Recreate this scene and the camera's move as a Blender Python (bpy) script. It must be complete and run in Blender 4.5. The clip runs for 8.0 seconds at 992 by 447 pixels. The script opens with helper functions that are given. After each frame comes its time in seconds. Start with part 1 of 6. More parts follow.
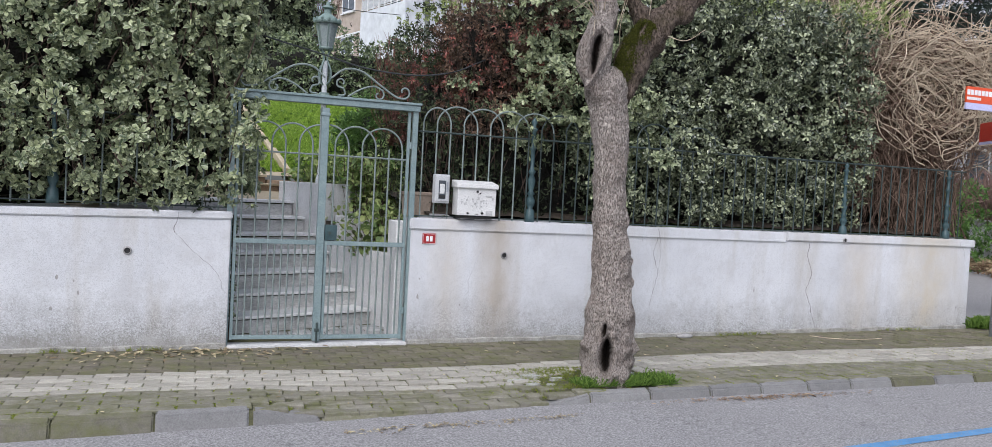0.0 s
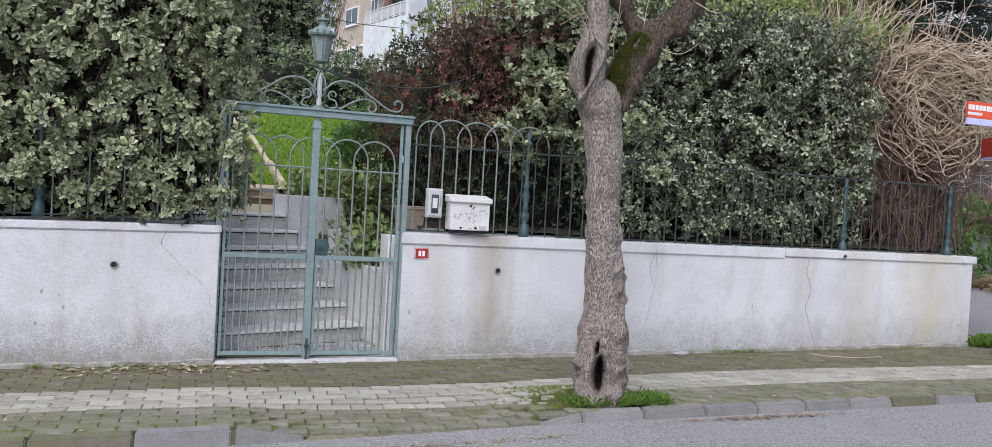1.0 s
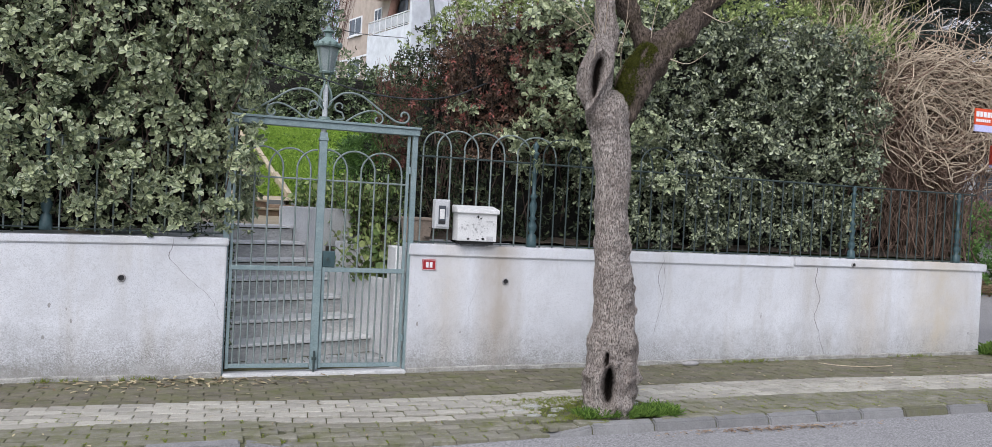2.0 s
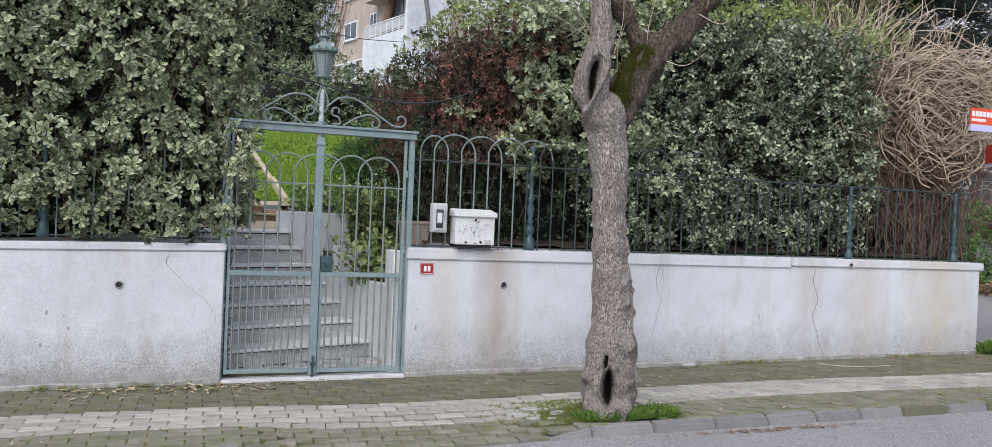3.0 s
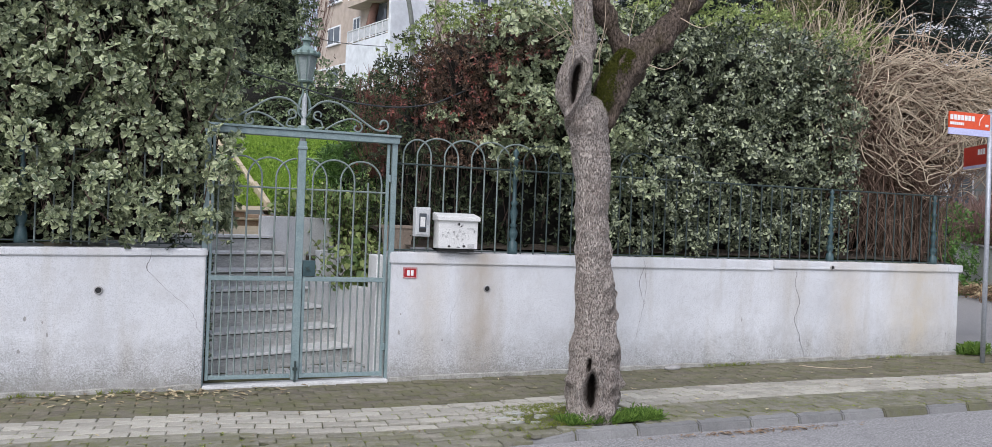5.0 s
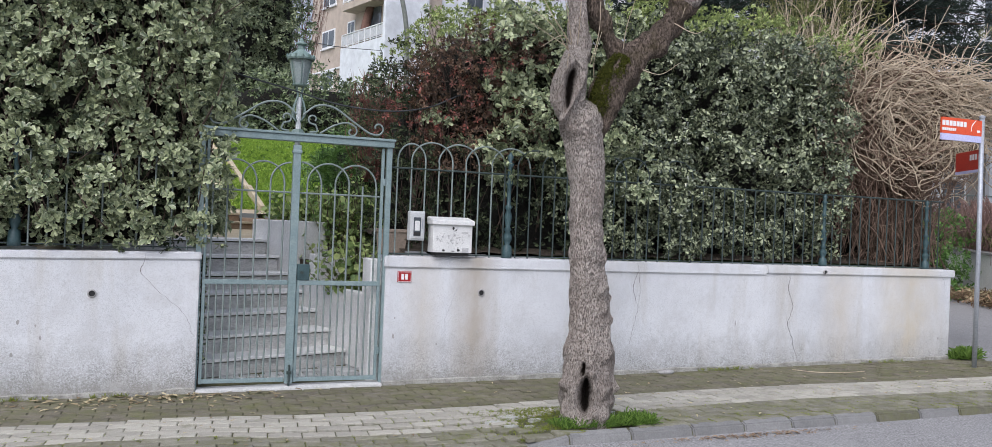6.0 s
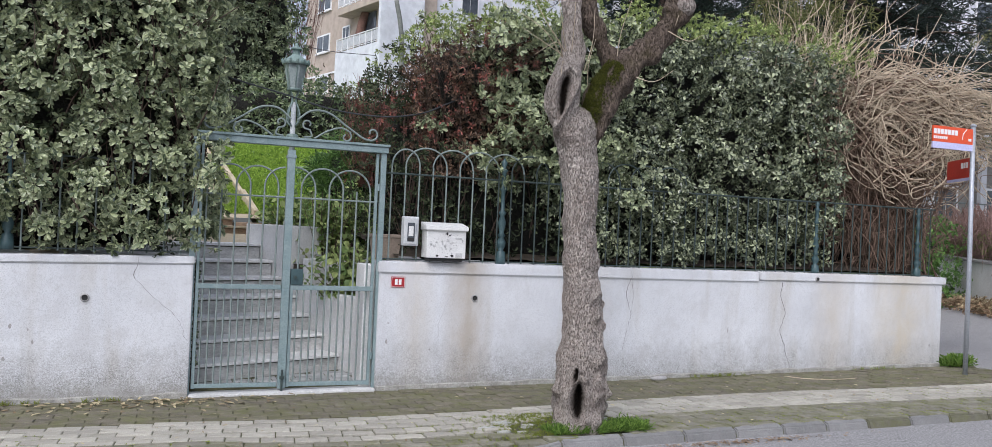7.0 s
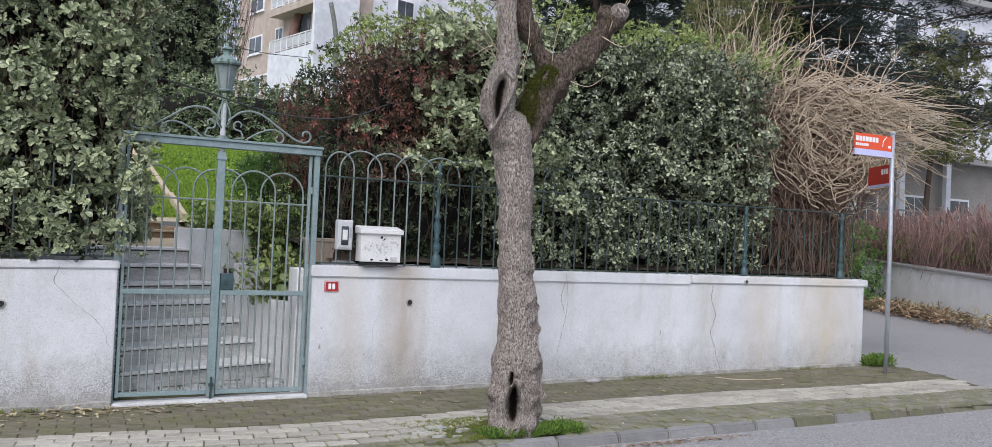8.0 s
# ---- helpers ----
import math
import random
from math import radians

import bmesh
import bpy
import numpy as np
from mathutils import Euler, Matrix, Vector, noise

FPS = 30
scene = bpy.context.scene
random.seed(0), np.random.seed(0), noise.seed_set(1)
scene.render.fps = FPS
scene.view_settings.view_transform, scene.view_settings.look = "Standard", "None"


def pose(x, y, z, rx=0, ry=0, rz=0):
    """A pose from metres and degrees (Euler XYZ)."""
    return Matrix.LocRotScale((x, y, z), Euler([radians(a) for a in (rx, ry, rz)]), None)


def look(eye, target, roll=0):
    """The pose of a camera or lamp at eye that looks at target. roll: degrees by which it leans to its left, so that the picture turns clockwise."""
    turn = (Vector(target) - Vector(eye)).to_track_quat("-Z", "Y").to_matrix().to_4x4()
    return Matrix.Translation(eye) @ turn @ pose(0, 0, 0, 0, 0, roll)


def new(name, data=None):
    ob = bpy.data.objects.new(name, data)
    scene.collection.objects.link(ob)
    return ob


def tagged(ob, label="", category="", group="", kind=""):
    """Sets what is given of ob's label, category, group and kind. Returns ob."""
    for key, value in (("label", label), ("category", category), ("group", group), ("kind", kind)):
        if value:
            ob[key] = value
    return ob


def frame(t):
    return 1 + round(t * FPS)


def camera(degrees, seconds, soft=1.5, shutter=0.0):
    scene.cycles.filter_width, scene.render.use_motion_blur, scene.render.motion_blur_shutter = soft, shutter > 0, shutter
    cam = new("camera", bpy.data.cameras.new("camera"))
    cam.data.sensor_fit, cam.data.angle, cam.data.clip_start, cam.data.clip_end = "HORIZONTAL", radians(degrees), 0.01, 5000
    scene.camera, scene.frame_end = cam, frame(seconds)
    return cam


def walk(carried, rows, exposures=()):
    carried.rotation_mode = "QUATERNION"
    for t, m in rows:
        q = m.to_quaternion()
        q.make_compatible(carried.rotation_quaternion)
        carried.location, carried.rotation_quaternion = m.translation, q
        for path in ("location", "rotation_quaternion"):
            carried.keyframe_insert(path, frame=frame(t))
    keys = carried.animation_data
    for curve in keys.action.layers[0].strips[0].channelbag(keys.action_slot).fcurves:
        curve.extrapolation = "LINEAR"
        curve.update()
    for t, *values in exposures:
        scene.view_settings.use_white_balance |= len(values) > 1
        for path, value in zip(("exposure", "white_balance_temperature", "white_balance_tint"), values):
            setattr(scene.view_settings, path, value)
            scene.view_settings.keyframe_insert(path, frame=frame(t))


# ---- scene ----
# ---------------------------------------------------------------- camera
cam = camera(60.0, 8.0, soft=0.4)
# seconds, yaw, pitch, roll, shift of the hand from (0, 0, 1.6)
PATH = [(0.0, -19.614, -2.128, -3.022, -0.103, -0.099, -0.040), (0.5, -19.721, -1.607, -3.098, -0.006, -0.033, -0.018),
        (1.0, -19.388, -1.265, -3.246, 0.033, -0.014, -0.021), (1.5, -19.190, -0.936, -3.127, 0.019, 0.016, -0.004),
        (3.0, -19.338, -0.497, -2.410, 0.001, 0.026, 0.001), (3.5, -19.499, -0.400, -2.300, 0.000, 0.024, -0.006),
        (4.0, -19.690, -0.347, -2.281, 0.020, 0.024, -0.008), (4.5, -20.064, -0.260, -2.215, 0.019, 0.031, -0.007),
        (6.0, -20.796, 0.131, -2.336, 0.005, 0.019, -0.005), (6.5, -20.965, 0.308, -2.439, 0.005, 0.010, -0.002),
        (7.0, -21.200, 0.500, -2.600, 0.000, 0.000, 0.000), (7.5, -21.741, 0.695, -2.714, -0.003, 0.011, -0.003),
        (7.7, -22.750, 0.800, -2.690, 0.002, 0.013, -0.006), (8.0, -25.494, 1.015, -2.582, 0.010, 0.016, -0.012)]
walk(cam, [(t, pose(dx, dy, 1.6 + dz, 90 + pitch, roll, yaw)) for t, yaw, pitch, roll, dx, dy, dz in PATH],
     exposures=[(0.0, 0.52, 6110, 13), (8.0, 0.52, 6110, 13)])

# ---------------------------------------------------------------- light: a bright overcast afternoon
SUN_UP, SUN_TURN = 50.0, 217.0
world = bpy.data.worlds.new("overcast_sky")
scene.world = world
world.use_nodes = True
wn, wl = world.node_tree.nodes, world.node_tree.links
sky = wn.new("ShaderNodeTexSky")
sky.sky_type = "NISHITA"
sky.sun_disc = False
sky.sun_elevation, sky.sun_rotation = radians(SUN_UP), radians(SUN_TURN)
sky.air_density, sky.dust_density = 1.0, 3.0
veil = wn.new("ShaderNodeHueSaturation")
veil.inputs["Saturation"].default_value = 0.50
wl.new(sky.outputs[0], veil.inputs["Color"])
wl.new(veil.outputs[0], wn["Background"].inputs[0])
wn["Background"].inputs[1].default_value = 0.13
sun_data = bpy.data.lights.new("sun", "SUN")
sun_data.energy, sun_data.angle, sun_data.color = 1.25, radians(45), (1.0, 0.98, 0.96)
sun = new("sun", sun_data)
sun.matrix_world = look((-9.0, -12.0, 17.9), (0, 0, 0))


# ---------------------------------------------------------------- materials
def ramp(nt, src, stops):
    r = nt.nodes.new("ShaderNodeValToRGB")
    el = r.color_ramp.elements
    while len(el) < len(stops):
        el.new(0.5)
    for e, (p, c) in zip(el, stops):
        e.position, e.color = p, (*c, 1) if len(c) == 3 else c
    nt.links.new(src, r.inputs[0])
    return r.outputs[0]


def mixc(nt, fac, a, b, kind="MIX"):
    m = nt.nodes.new("ShaderNodeMix")
    m.data_type, m.blend_type = "RGBA", kind
    for sock, v in ((m.inputs[0], fac), (m.inputs[6], a), (m.inputs[7], b)):
        if hasattr(v, "is_output"):
            nt.links.new(v, sock)
        elif isinstance(v, tuple):
            sock.default_value = (*v, 1)
        else:
            sock.default_value = v
    return m.outputs[2]


def tex_noise(nt, scale, detail=4, rough=0.55, stretch=(1, 1, 1), coord="Object"):
    tc = nt.nodes.new("ShaderNodeTexCoord")
    mp = nt.nodes.new("ShaderNodeMapping")
    mp.inputs["Scale"].default_value = stretch
    n = nt.nodes.new("ShaderNodeTexNoise")
    n.inputs["Scale"].default_value, n.inputs["Detail"].default_value, n.inputs["Roughness"].default_value = scale, detail, rough
    nt.links.new(tc.outputs[coord], mp.inputs[0])
    nt.links.new(mp.outputs[0], n.inputs["Vector"])
    return n.outputs["Fac"]


def bumped(nt, height, strength, dist=0.01):
    b = nt.nodes.new("ShaderNodeBump")
    b.inputs["Strength"].default_value, b.inputs["Distance"].default_value = strength, dist
    nt.links.new(height, b.inputs["Height"])
    nt.links.new(b.outputs[0], nt.nodes["Principled BSDF"].inputs["Normal"])


def fresh(name, rough=0.7, metal=0.0, spec=0.5):
    m = bpy.data.materials.new(name)
    m.use_nodes = True
    p = m.node_tree.nodes["Principled BSDF"]
    p.inputs["Roughness"].default_value, p.inputs["Metallic"].default_value = rough, metal
    p.inputs["Specular IOR Level"].default_value = spec
    return m, m.node_tree, p


def surface(name, dark, light, scale=8.0, fine=60.0, rough=0.7, metal=0.0, bump=0.3, dist=0.004, stretch=(1, 1, 1), spec=0.4, vary=0.0):
    """A plain surface with cloudy variation, fine grain and relief."""
    m, nt, p = fresh(name, rough, metal, spec)
    big, small = tex_noise(nt, scale, 5, 0.6, stretch), tex_noise(nt, fine, 3, 0.6, stretch)
    c = ramp(nt, big, [(0.3, dark), (0.7, light)])
    c = mixc(nt, 0.35, c, ramp(nt, small, [(0.3, tuple(v * 0.6 for v in dark)), (0.7, tuple(min(1, v * 1.25) for v in light))]))
    if vary:
        info = nt.nodes.new("ShaderNodeObjectInfo")
        g = 1 - vary
        c = mixc(nt, 1.0, c, ramp(nt, info.outputs["Random"], [(0, (g, g, g)), (1, (1, 1, 1))]), "MULTIPLY")
    nt.links.new(c, p.inputs["Base Color"])
    bumped(nt, small, bump, dist)
    return m


def leaf_material(name, core, core2, rim=None, rough=0.38, trans=0.15, spec=0.5, share=0.5):
    """Leaves: every leaf its own tone; rim: the pale edge of a variegated leaf."""
    m, nt, p = fresh(name, rough, 0.0, spec)
    geo = nt.nodes.new("ShaderNodeNewGeometry")
    mid = tuple(a + (b - a) * share for a, b in zip(core, core2))
    c = ramp(nt, geo.outputs["Random Per Island"], [(0.0, core), (0.55, mid), (1.0, core2)])
    if rim:
        at = nt.nodes.new("ShaderNodeAttribute")
        at.attribute_name = "rim"
        c = mixc(nt, ramp(nt, at.outputs["Fac"], [(0.80, (0, 0, 0)), (0.97, (0.75, 0.75, 0.75))]), c, rim)
    nt.links.new(c, p.inputs["Base Color"])
    tr = nt.nodes.new("ShaderNodeBsdfTranslucent")
    nt.links.new(c, tr.inputs[0])
    mx = nt.nodes.new("ShaderNodeMixShader")
    mx.inputs[0].default_value = trans
    nt.links.new(p.outputs[0], mx.inputs[1])
    nt.links.new(tr.outputs[0], mx.inputs[2])
    nt.links.new(mx.outputs[0], nt.nodes["Material Output"].inputs[0])
    return m


def plaster_material():
    """White rendered wall: roughcast grain, grey and ochre run-off, a dirty foot."""
    m, nt, p = fresh("white_roughcast", 0.9, 0, 0.2)
    c = ramp(nt, tex_noise(nt, 1.1, 6, 0.6), [(0.3, (0.59, 0.60, 0.625)), (0.65, (0.71, 0.72, 0.745))])
    streak = ramp(nt, tex_noise(nt, 2.2, 5, 0.6, (1.6, 1.0, 0.22)), [(0.52, (0, 0, 0)), (0.78, (1, 1, 1))])
    c = mixc(nt, mixc(nt, 1.0, streak, (0.6, 0.6, 0.6), "MULTIPLY"), c, (0.44, 0.40, 0.34))
    spot = ramp(nt, tex_noise(nt, 9, 4, 0.7), [(0.66, (0, 0, 0)), (0.72, (1, 1, 1))])
    c = mixc(nt, mixc(nt, 1.0, spot, (0.35, 0.35, 0.35), "MULTIPLY"), c, (0.36, 0.35, 0.35))
    fine = ramp(nt, tex_noise(nt, 125, 3, 0.85), [(0.34, (0.66, 0.66, 0.66)), (0.52, (1, 1, 1))])
    c = mixc(nt, 1.0, c, fine, "MULTIPLY")
    tc, sep = nt.nodes.new("ShaderNodeTexCoord"), nt.nodes.new("ShaderNodeSeparateXYZ")
    nt.links.new(tc.outputs["Object"], sep.inputs[0])

    def math_(op, u, v, w=None):
        m_ = nt.nodes.new("ShaderNodeMath")
        m_.operation = op
        for s_, q in zip(m_.inputs, (u, v, w)):
            if hasattr(q, "is_output"):
                nt.links.new(q, s_)
            elif q is not None:
                s_.default_value = q
        return m_.outputs[0]
    # run-off stains below the drains and at the damp end of the wall
    patchy = tex_noise(nt, 4.0, 7, 0.7, (1, 1, 0.45))
    for x, half, deep, tone in ((3.02, 0.34, 0.75, (0.42, 0.37, 0.31)), (7.85, 0.45, 0.45, (0.50, 0.43, 0.33)), (9.0, 0.75, 0.60, (0.52, 0.45, 0.33)), (2.45, 0.30, 0.40, (0.55, 0.49, 0.41)), (4.6, 0.25, 0.25, (0.5, 0.46, 0.40))):
        away = math_("DIVIDE", math_("ABSOLUTE", math_("SUBTRACT", sep.outputs["X"], x), 0), half)
        near = math_("SUBTRACT", 1.0, away)
        fac = math_("MULTIPLY", math_("MAXIMUM", near, 0.0), math_("MULTIPLY", patchy, 2.0 * deep))
        c = mixc(nt, ramp(nt, fac, [(0.08, (0, 0, 0)), (0.75, (0.85, 0.85, 0.85))]), c, tone)
    # splashed dirt, blotchy, thickest at the foot
    dirt = math_("MULTIPLY_ADD", tex_noise(nt, 6, 6, 0.75, (1, 1, 0.7)), -0.85, math_("ADD", sep.outputs["Z"], 0.37))
    speck = ramp(nt, tex_noise(nt, 95, 4, 0.8), [(0.38, (0, 0, 0)), (0.60, (0.9, 0.9, 0.9))])
    c = mixc(nt, mixc(nt, 1.0, ramp(nt, dirt, [(0.0, (1, 1, 1)), (0.42, (0, 0, 0))]), speck, "MULTIPLY"), c, (0.20, 0.195, 0.18))
    foot_ = math_("MULTIPLY_ADD", tex_noise(nt, 11, 7, 0.75), -0.5, math_("ADD", sep.outputs["Z"], 0.30))
    c = mixc(nt, ramp(nt, foot_, [(0.0, (0.75, 0.75, 0.75)), (0.14, (0, 0, 0))]), c, (0.26, 0.25, 0.225))
    mottle = ramp(nt, tex_noise(nt, 3.2, 9, 0.72), [(0.50, (0, 0, 0)), (0.68, (0.5, 0.5, 0.5))])
    c = mixc(nt, mottle, c, (0.50, 0.495, 0.50))
    nt.links.new(c, p.inputs["Base Color"])
    bumped(nt, tex_noise(nt, 85, 3, 0.75), 0.6, 0.009)
    return m


def asphalt_material():
    m, nt, p = fresh("asphalt", 0.88, 0, 0.3)
    c = ramp(nt, tex_noise(nt, 0.7, 6, 0.65), [(0.3, (0.215, 0.21, 0.213)), (0.7, (0.30, 0.295, 0.298))])
    c = mixc(nt, 0.72, c, ramp(nt, tex_noise(nt, 62, 4, 0.8), [(0.36, (0.10, 0.098, 0.098)), (0.50, (0.28, 0.275, 0.275)), (0.68, (0.56, 0.55, 0.55))]))
    c = mixc(nt, ramp(nt, tex_noise(nt, 3.6, 10, 0.82), [(0.56, (0, 0, 0)), (0.66, (0.42, 0.42, 0.42))]), c, (0.10, 0.098, 0.10))
    chip = ramp(nt, tex_noise(nt, 26, 2, 0.5), [(0.70, (0, 0, 0)), (0.73, (0.8, 0.8, 0.8))])
    c = mixc(nt, chip, c, (0.42, 0.41, 0.40))
    nt.links.new(c, p.inputs["Base Color"])
    bumped(nt, tex_noise(nt, 75, 3, 0.75), 0.8, 0.010)
    return m


def paver_material(name, dark, light, moss):
    m, nt, p = fresh(name, 0.92, 0, 0.2)
    info = nt.nodes.new("ShaderNodeObjectInfo")
    geo = nt.nodes.new("ShaderNodeNewGeometry")
    c = ramp(nt, tex_noise(nt, 14, 5, 0.65), [(0.3, dark), (0.7, light)])
    c = mixc(nt, 0.4, c, ramp(nt, tex_noise(nt, 140, 2, 0.7), [(0.3, tuple(v * 0.5 for v in dark)), (0.7, light)]))
    add = nt.nodes.new("ShaderNodeMath")
    nt.links.new(info.outputs["Random"], add.inputs[0])
    nt.links.new(geo.outputs["Random Per Island"], add.inputs[1])
    fr = nt.nodes.new("ShaderNodeMath")
    fr.operation = "FRACT"
    nt.links.new(add.outputs[0], fr.inputs[0])
    c = mixc(nt, 1.0, c, ramp(nt, fr.outputs[0], [(0, (0.72, 0.72, 0.72)), (1, (1.0, 1.0, 1.0))]), "MULTIPLY")
    tc = nt.nodes.new("ShaderNodeNewGeometry")
    n = nt.nodes.new("ShaderNodeTexNoise")
    n.inputs["Scale"].default_value, n.inputs["Detail"].default_value, n.inputs["Roughness"].default_value = 4.6, 10, 0.75
    nt.links.new(tc.outputs["Position"], n.inputs["Vector"])
    c = mixc(nt, ramp(nt, n.outputs["Fac"], [(0.5 - moss * 0.12, (0, 0, 0)), (0.72 - moss * 0.1, (0.8, 0.8, 0.8))]), c, (0.125, 0.13, 0.055))
    nt.links.new(c, p.inputs["Base Color"])
    bumped(nt, tex_noise(nt, 90, 3, 0.7), 0.6, 0.006)
    return m


def bark_material(name, crest, furrow, cell, blotch):
    """Bark in long plates parted by dark furrows; a painted value darkens hollows: decayed wood plus the cavity's
    shade.
    """
    m, nt, p = fresh(name, 0.92, 0, 0.2)
    tc = nt.nodes.new("ShaderNodeTexCoord")
    warp = nt.nodes.new("ShaderNodeTexNoise")
    warp.inputs["Scale"].default_value, warp.inputs["Detail"].default_value = 26, 3
    nt.links.new(tc.outputs["Object"], warp.inputs["Vector"])
    bend = nt.nodes.new("ShaderNodeVectorMath")
    bend.operation = "MULTIPLY_ADD"
    nt.links.new(warp.outputs["Color"], bend.inputs[0])
    bend.inputs[1].default_value = (0.022, 0.022, 0.05)
    nt.links.new(tc.outputs["Object"], bend.inputs[2])
    mp = nt.nodes.new("ShaderNodeMapping")
    mp.inputs["Scale"].default_value = (1, 1, 0.40)
    nt.links.new(bend.outputs[0], mp.inputs[0])
    plate = nt.nodes.new("ShaderNodeTexNoise")
    plate.inputs["Scale"].default_value, plate.inputs["Detail"].default_value, plate.inputs["Roughness"].default_value = cell, 3, 0.6
    nt.links.new(mp.outputs[0], plate.inputs["Vector"])
    fis = plate.outputs["Fac"]
    grain = tex_noise(nt, 70, 6, 0.75, (1, 1, 0.5))
    half = tuple((a + b) / 2 for a, b in zip(crest, furrow))
    c = ramp(nt, fis, [(0.37, furrow), (0.46, half), (0.53, crest)])
    c = mixc(nt, 0.38, c, ramp(nt, grain, [(0.34, tuple(v * 0.22 for v in crest)), (0.50, tuple(v * 0.85 for v in crest)), (0.66, tuple(min(0.8, v * 1.45) for v in crest))]))
    c = mixc(nt, ramp(nt, tex_noise(nt, 5.0, 8, 0.75), [(0.46, (0, 0, 0)), (0.64, (0.55, 0.55, 0.55))]), c, blotch)
    # inside hollows: dark decayed wood, with the cavity's shade painted in
    rot_shade = nt.nodes.new("ShaderNodeAttribute")
    rot_shade.attribute_name = "rot_shade"
    c = mixc(nt, rot_shade.outputs["Fac"], c, ramp(nt, grain, [(0.35, (0.010, 0.008, 0.006)), (0.7, (0.050, 0.034, 0.025))]))
    nt.links.new(c, p.inputs["Base Color"])
    top = ramp(nt, fis, [(0.36, (0, 0, 0)), (0.56, (1, 1, 1))])
    mixh = nt.nodes.new("ShaderNodeMath")
    mixh.operation = "MULTIPLY_ADD"
    nt.links.new(top, mixh.inputs[0])
    mixh.inputs[1].default_value = 1.3
    nt.links.new(grain, mixh.inputs[2])
    bumped(nt, mixh.outputs[0], 1.0, 0.020)
    return m


PLASTER = plaster_material()
ASPHALT = asphalt_material()
PAVER_DARK = paver_material("mossy_dark_paver", (0.13, 0.115, 0.088), (0.25, 0.228, 0.18), 0.7)
PAVER_PALE = paver_material("pale_paver", (0.38, 0.36, 0.31), (0.54, 0.515, 0.45), -0.4)
PAVER_GREY = paver_material("grey_mossy_paver", (0.21, 0.198, 0.160), (0.35, 0.332, 0.278), 0.75)
BED = surface("sandy_moss_joint", (0.05, 0.05, 0.03), (0.12, 0.12, 0.06), 5, 80, 0.95)
KERB = surface("grey_kerb_stone", (0.17, 0.168, 0.166), (0.27, 0.268, 0.265), 5, 90, 0.9, bump=0.8, dist=0.008, vary=0.2)
KERB_OLD = paver_material("dirty_olive_kerb", (0.13, 0.122, 0.098), (0.23, 0.217, 0.178), 0.7)
BARK = bark_material("grey_brown_bark", (0.62, 0.54, 0.485), (0.060, 0.044, 0.035), 105, (0.24, 0.185, 0.155))
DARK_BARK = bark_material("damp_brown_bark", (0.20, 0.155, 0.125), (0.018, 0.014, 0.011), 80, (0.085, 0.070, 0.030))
GREEN_PAINT = surface("grey_green_paint", (0.15, 0.215, 0.225), (0.25, 0.315, 0.32), 9, 70, 0.5, 0.0, 0.2, 0.002)
GREY_BAR = surface("grey_green_bar_paint", (0.15, 0.19, 0.18), (0.23, 0.27, 0.26), 9, 70, 0.5, 0.0, 0.2, 0.002)
FENCE_PAINT = surface("dark_green_fence_paint", (0.026, 0.040, 0.038), (0.055, 0.076, 0.072), 9, 70, 0.5, 0.0, 0.2, 0.002)
POST_PAINT = surface("blue_green_post_paint", (0.025, 0.055, 0.062), (0.06, 0.105, 0.112), 9, 70, 0.45, 0.0, 0.2, 0.002)
MARBLE = surface("weathered_grey_marble", (0.30, 0.298, 0.29), (0.78, 0.77, 0.75), 5, 34, 0.7, stretch=(0.5, 2, 3))
TREAD = surface("pale_marble_tread", (0.78, 0.77, 0.75), (0.90, 0.89, 0.87), 5, 50, 0.7)
COBBLE = surface("grey_stone_tile", (0.42, 0.42, 0.42), (0.74, 0.74, 0.73), 6, 60, 0.7, vary=0.4)
WHITEWASH = surface("dirty_whitewash", (0.60, 0.60, 0.59), (0.82, 0.82, 0.81), 2.5, 60, 0.9, bump=0.5)
SOIL = surface("dark_soil", (0.035, 0.028, 0.02), (0.09, 0.07, 0.05), 9, 70, 0.95, bump=0.8, dist=0.02)
GRASS_SOIL = surface("lawn_ground", (0.085, 0.15, 0.025), (0.21, 0.30, 0.05), 1.4, 60, 0.95, bump=0.8, dist=0.02)
BRICKSTEP = surface("brown_stone_step", (0.20, 0.14, 0.09), (0.38, 0.28, 0.195), 6, 60, 0.85)
TIMBER = surface("sandy_path_edge", (0.36, 0.295, 0.195), (0.54, 0.46, 0.33), 6, 60, 0.9)
WHITE_METAL = surface("white_enamel", (0.62, 0.62, 0.61), (0.76, 0.76, 0.75), 6, 90, 0.4, bump=0.05)
GREY_PLASTIC = surface("pale_grey_plastic", (0.45, 0.46, 0.47), (0.56, 0.57, 0.58), 6, 90, 0.45, bump=0.05)
BLACK = surface("flaked_black", (0.012, 0.012, 0.012), (0.03, 0.03, 0.03), 20, 90, 0.7)
GALV = surface("grey_galvanised_steel", (0.30, 0.32, 0.36), (0.42, 0.44, 0.48), 8, 60, 0.45, 0.3, 0.1)
RED_SIGN = surface("orange_red_enamel", (0.66, 0.075, 0.022), (0.74, 0.10, 0.035), 5, 60, 0.35, bump=0.03)
DARK_RED = surface("dark_red_enamel", (0.40, 0.03, 0.02), (0.48, 0.045, 0.03), 5, 60, 0.4, bump=0.03)
PLATE_RED = surface("red_number_enamel", (0.30, 0.014, 0.018), (0.37, 0.02, 0.024), 8, 60, 0.35, bump=0.03)
SIGN_WHITE = surface("white_enamel_band", (0.46, 0.47, 0.74), (0.58, 0.58, 0.84), 5, 60, 0.4, bump=0.03)
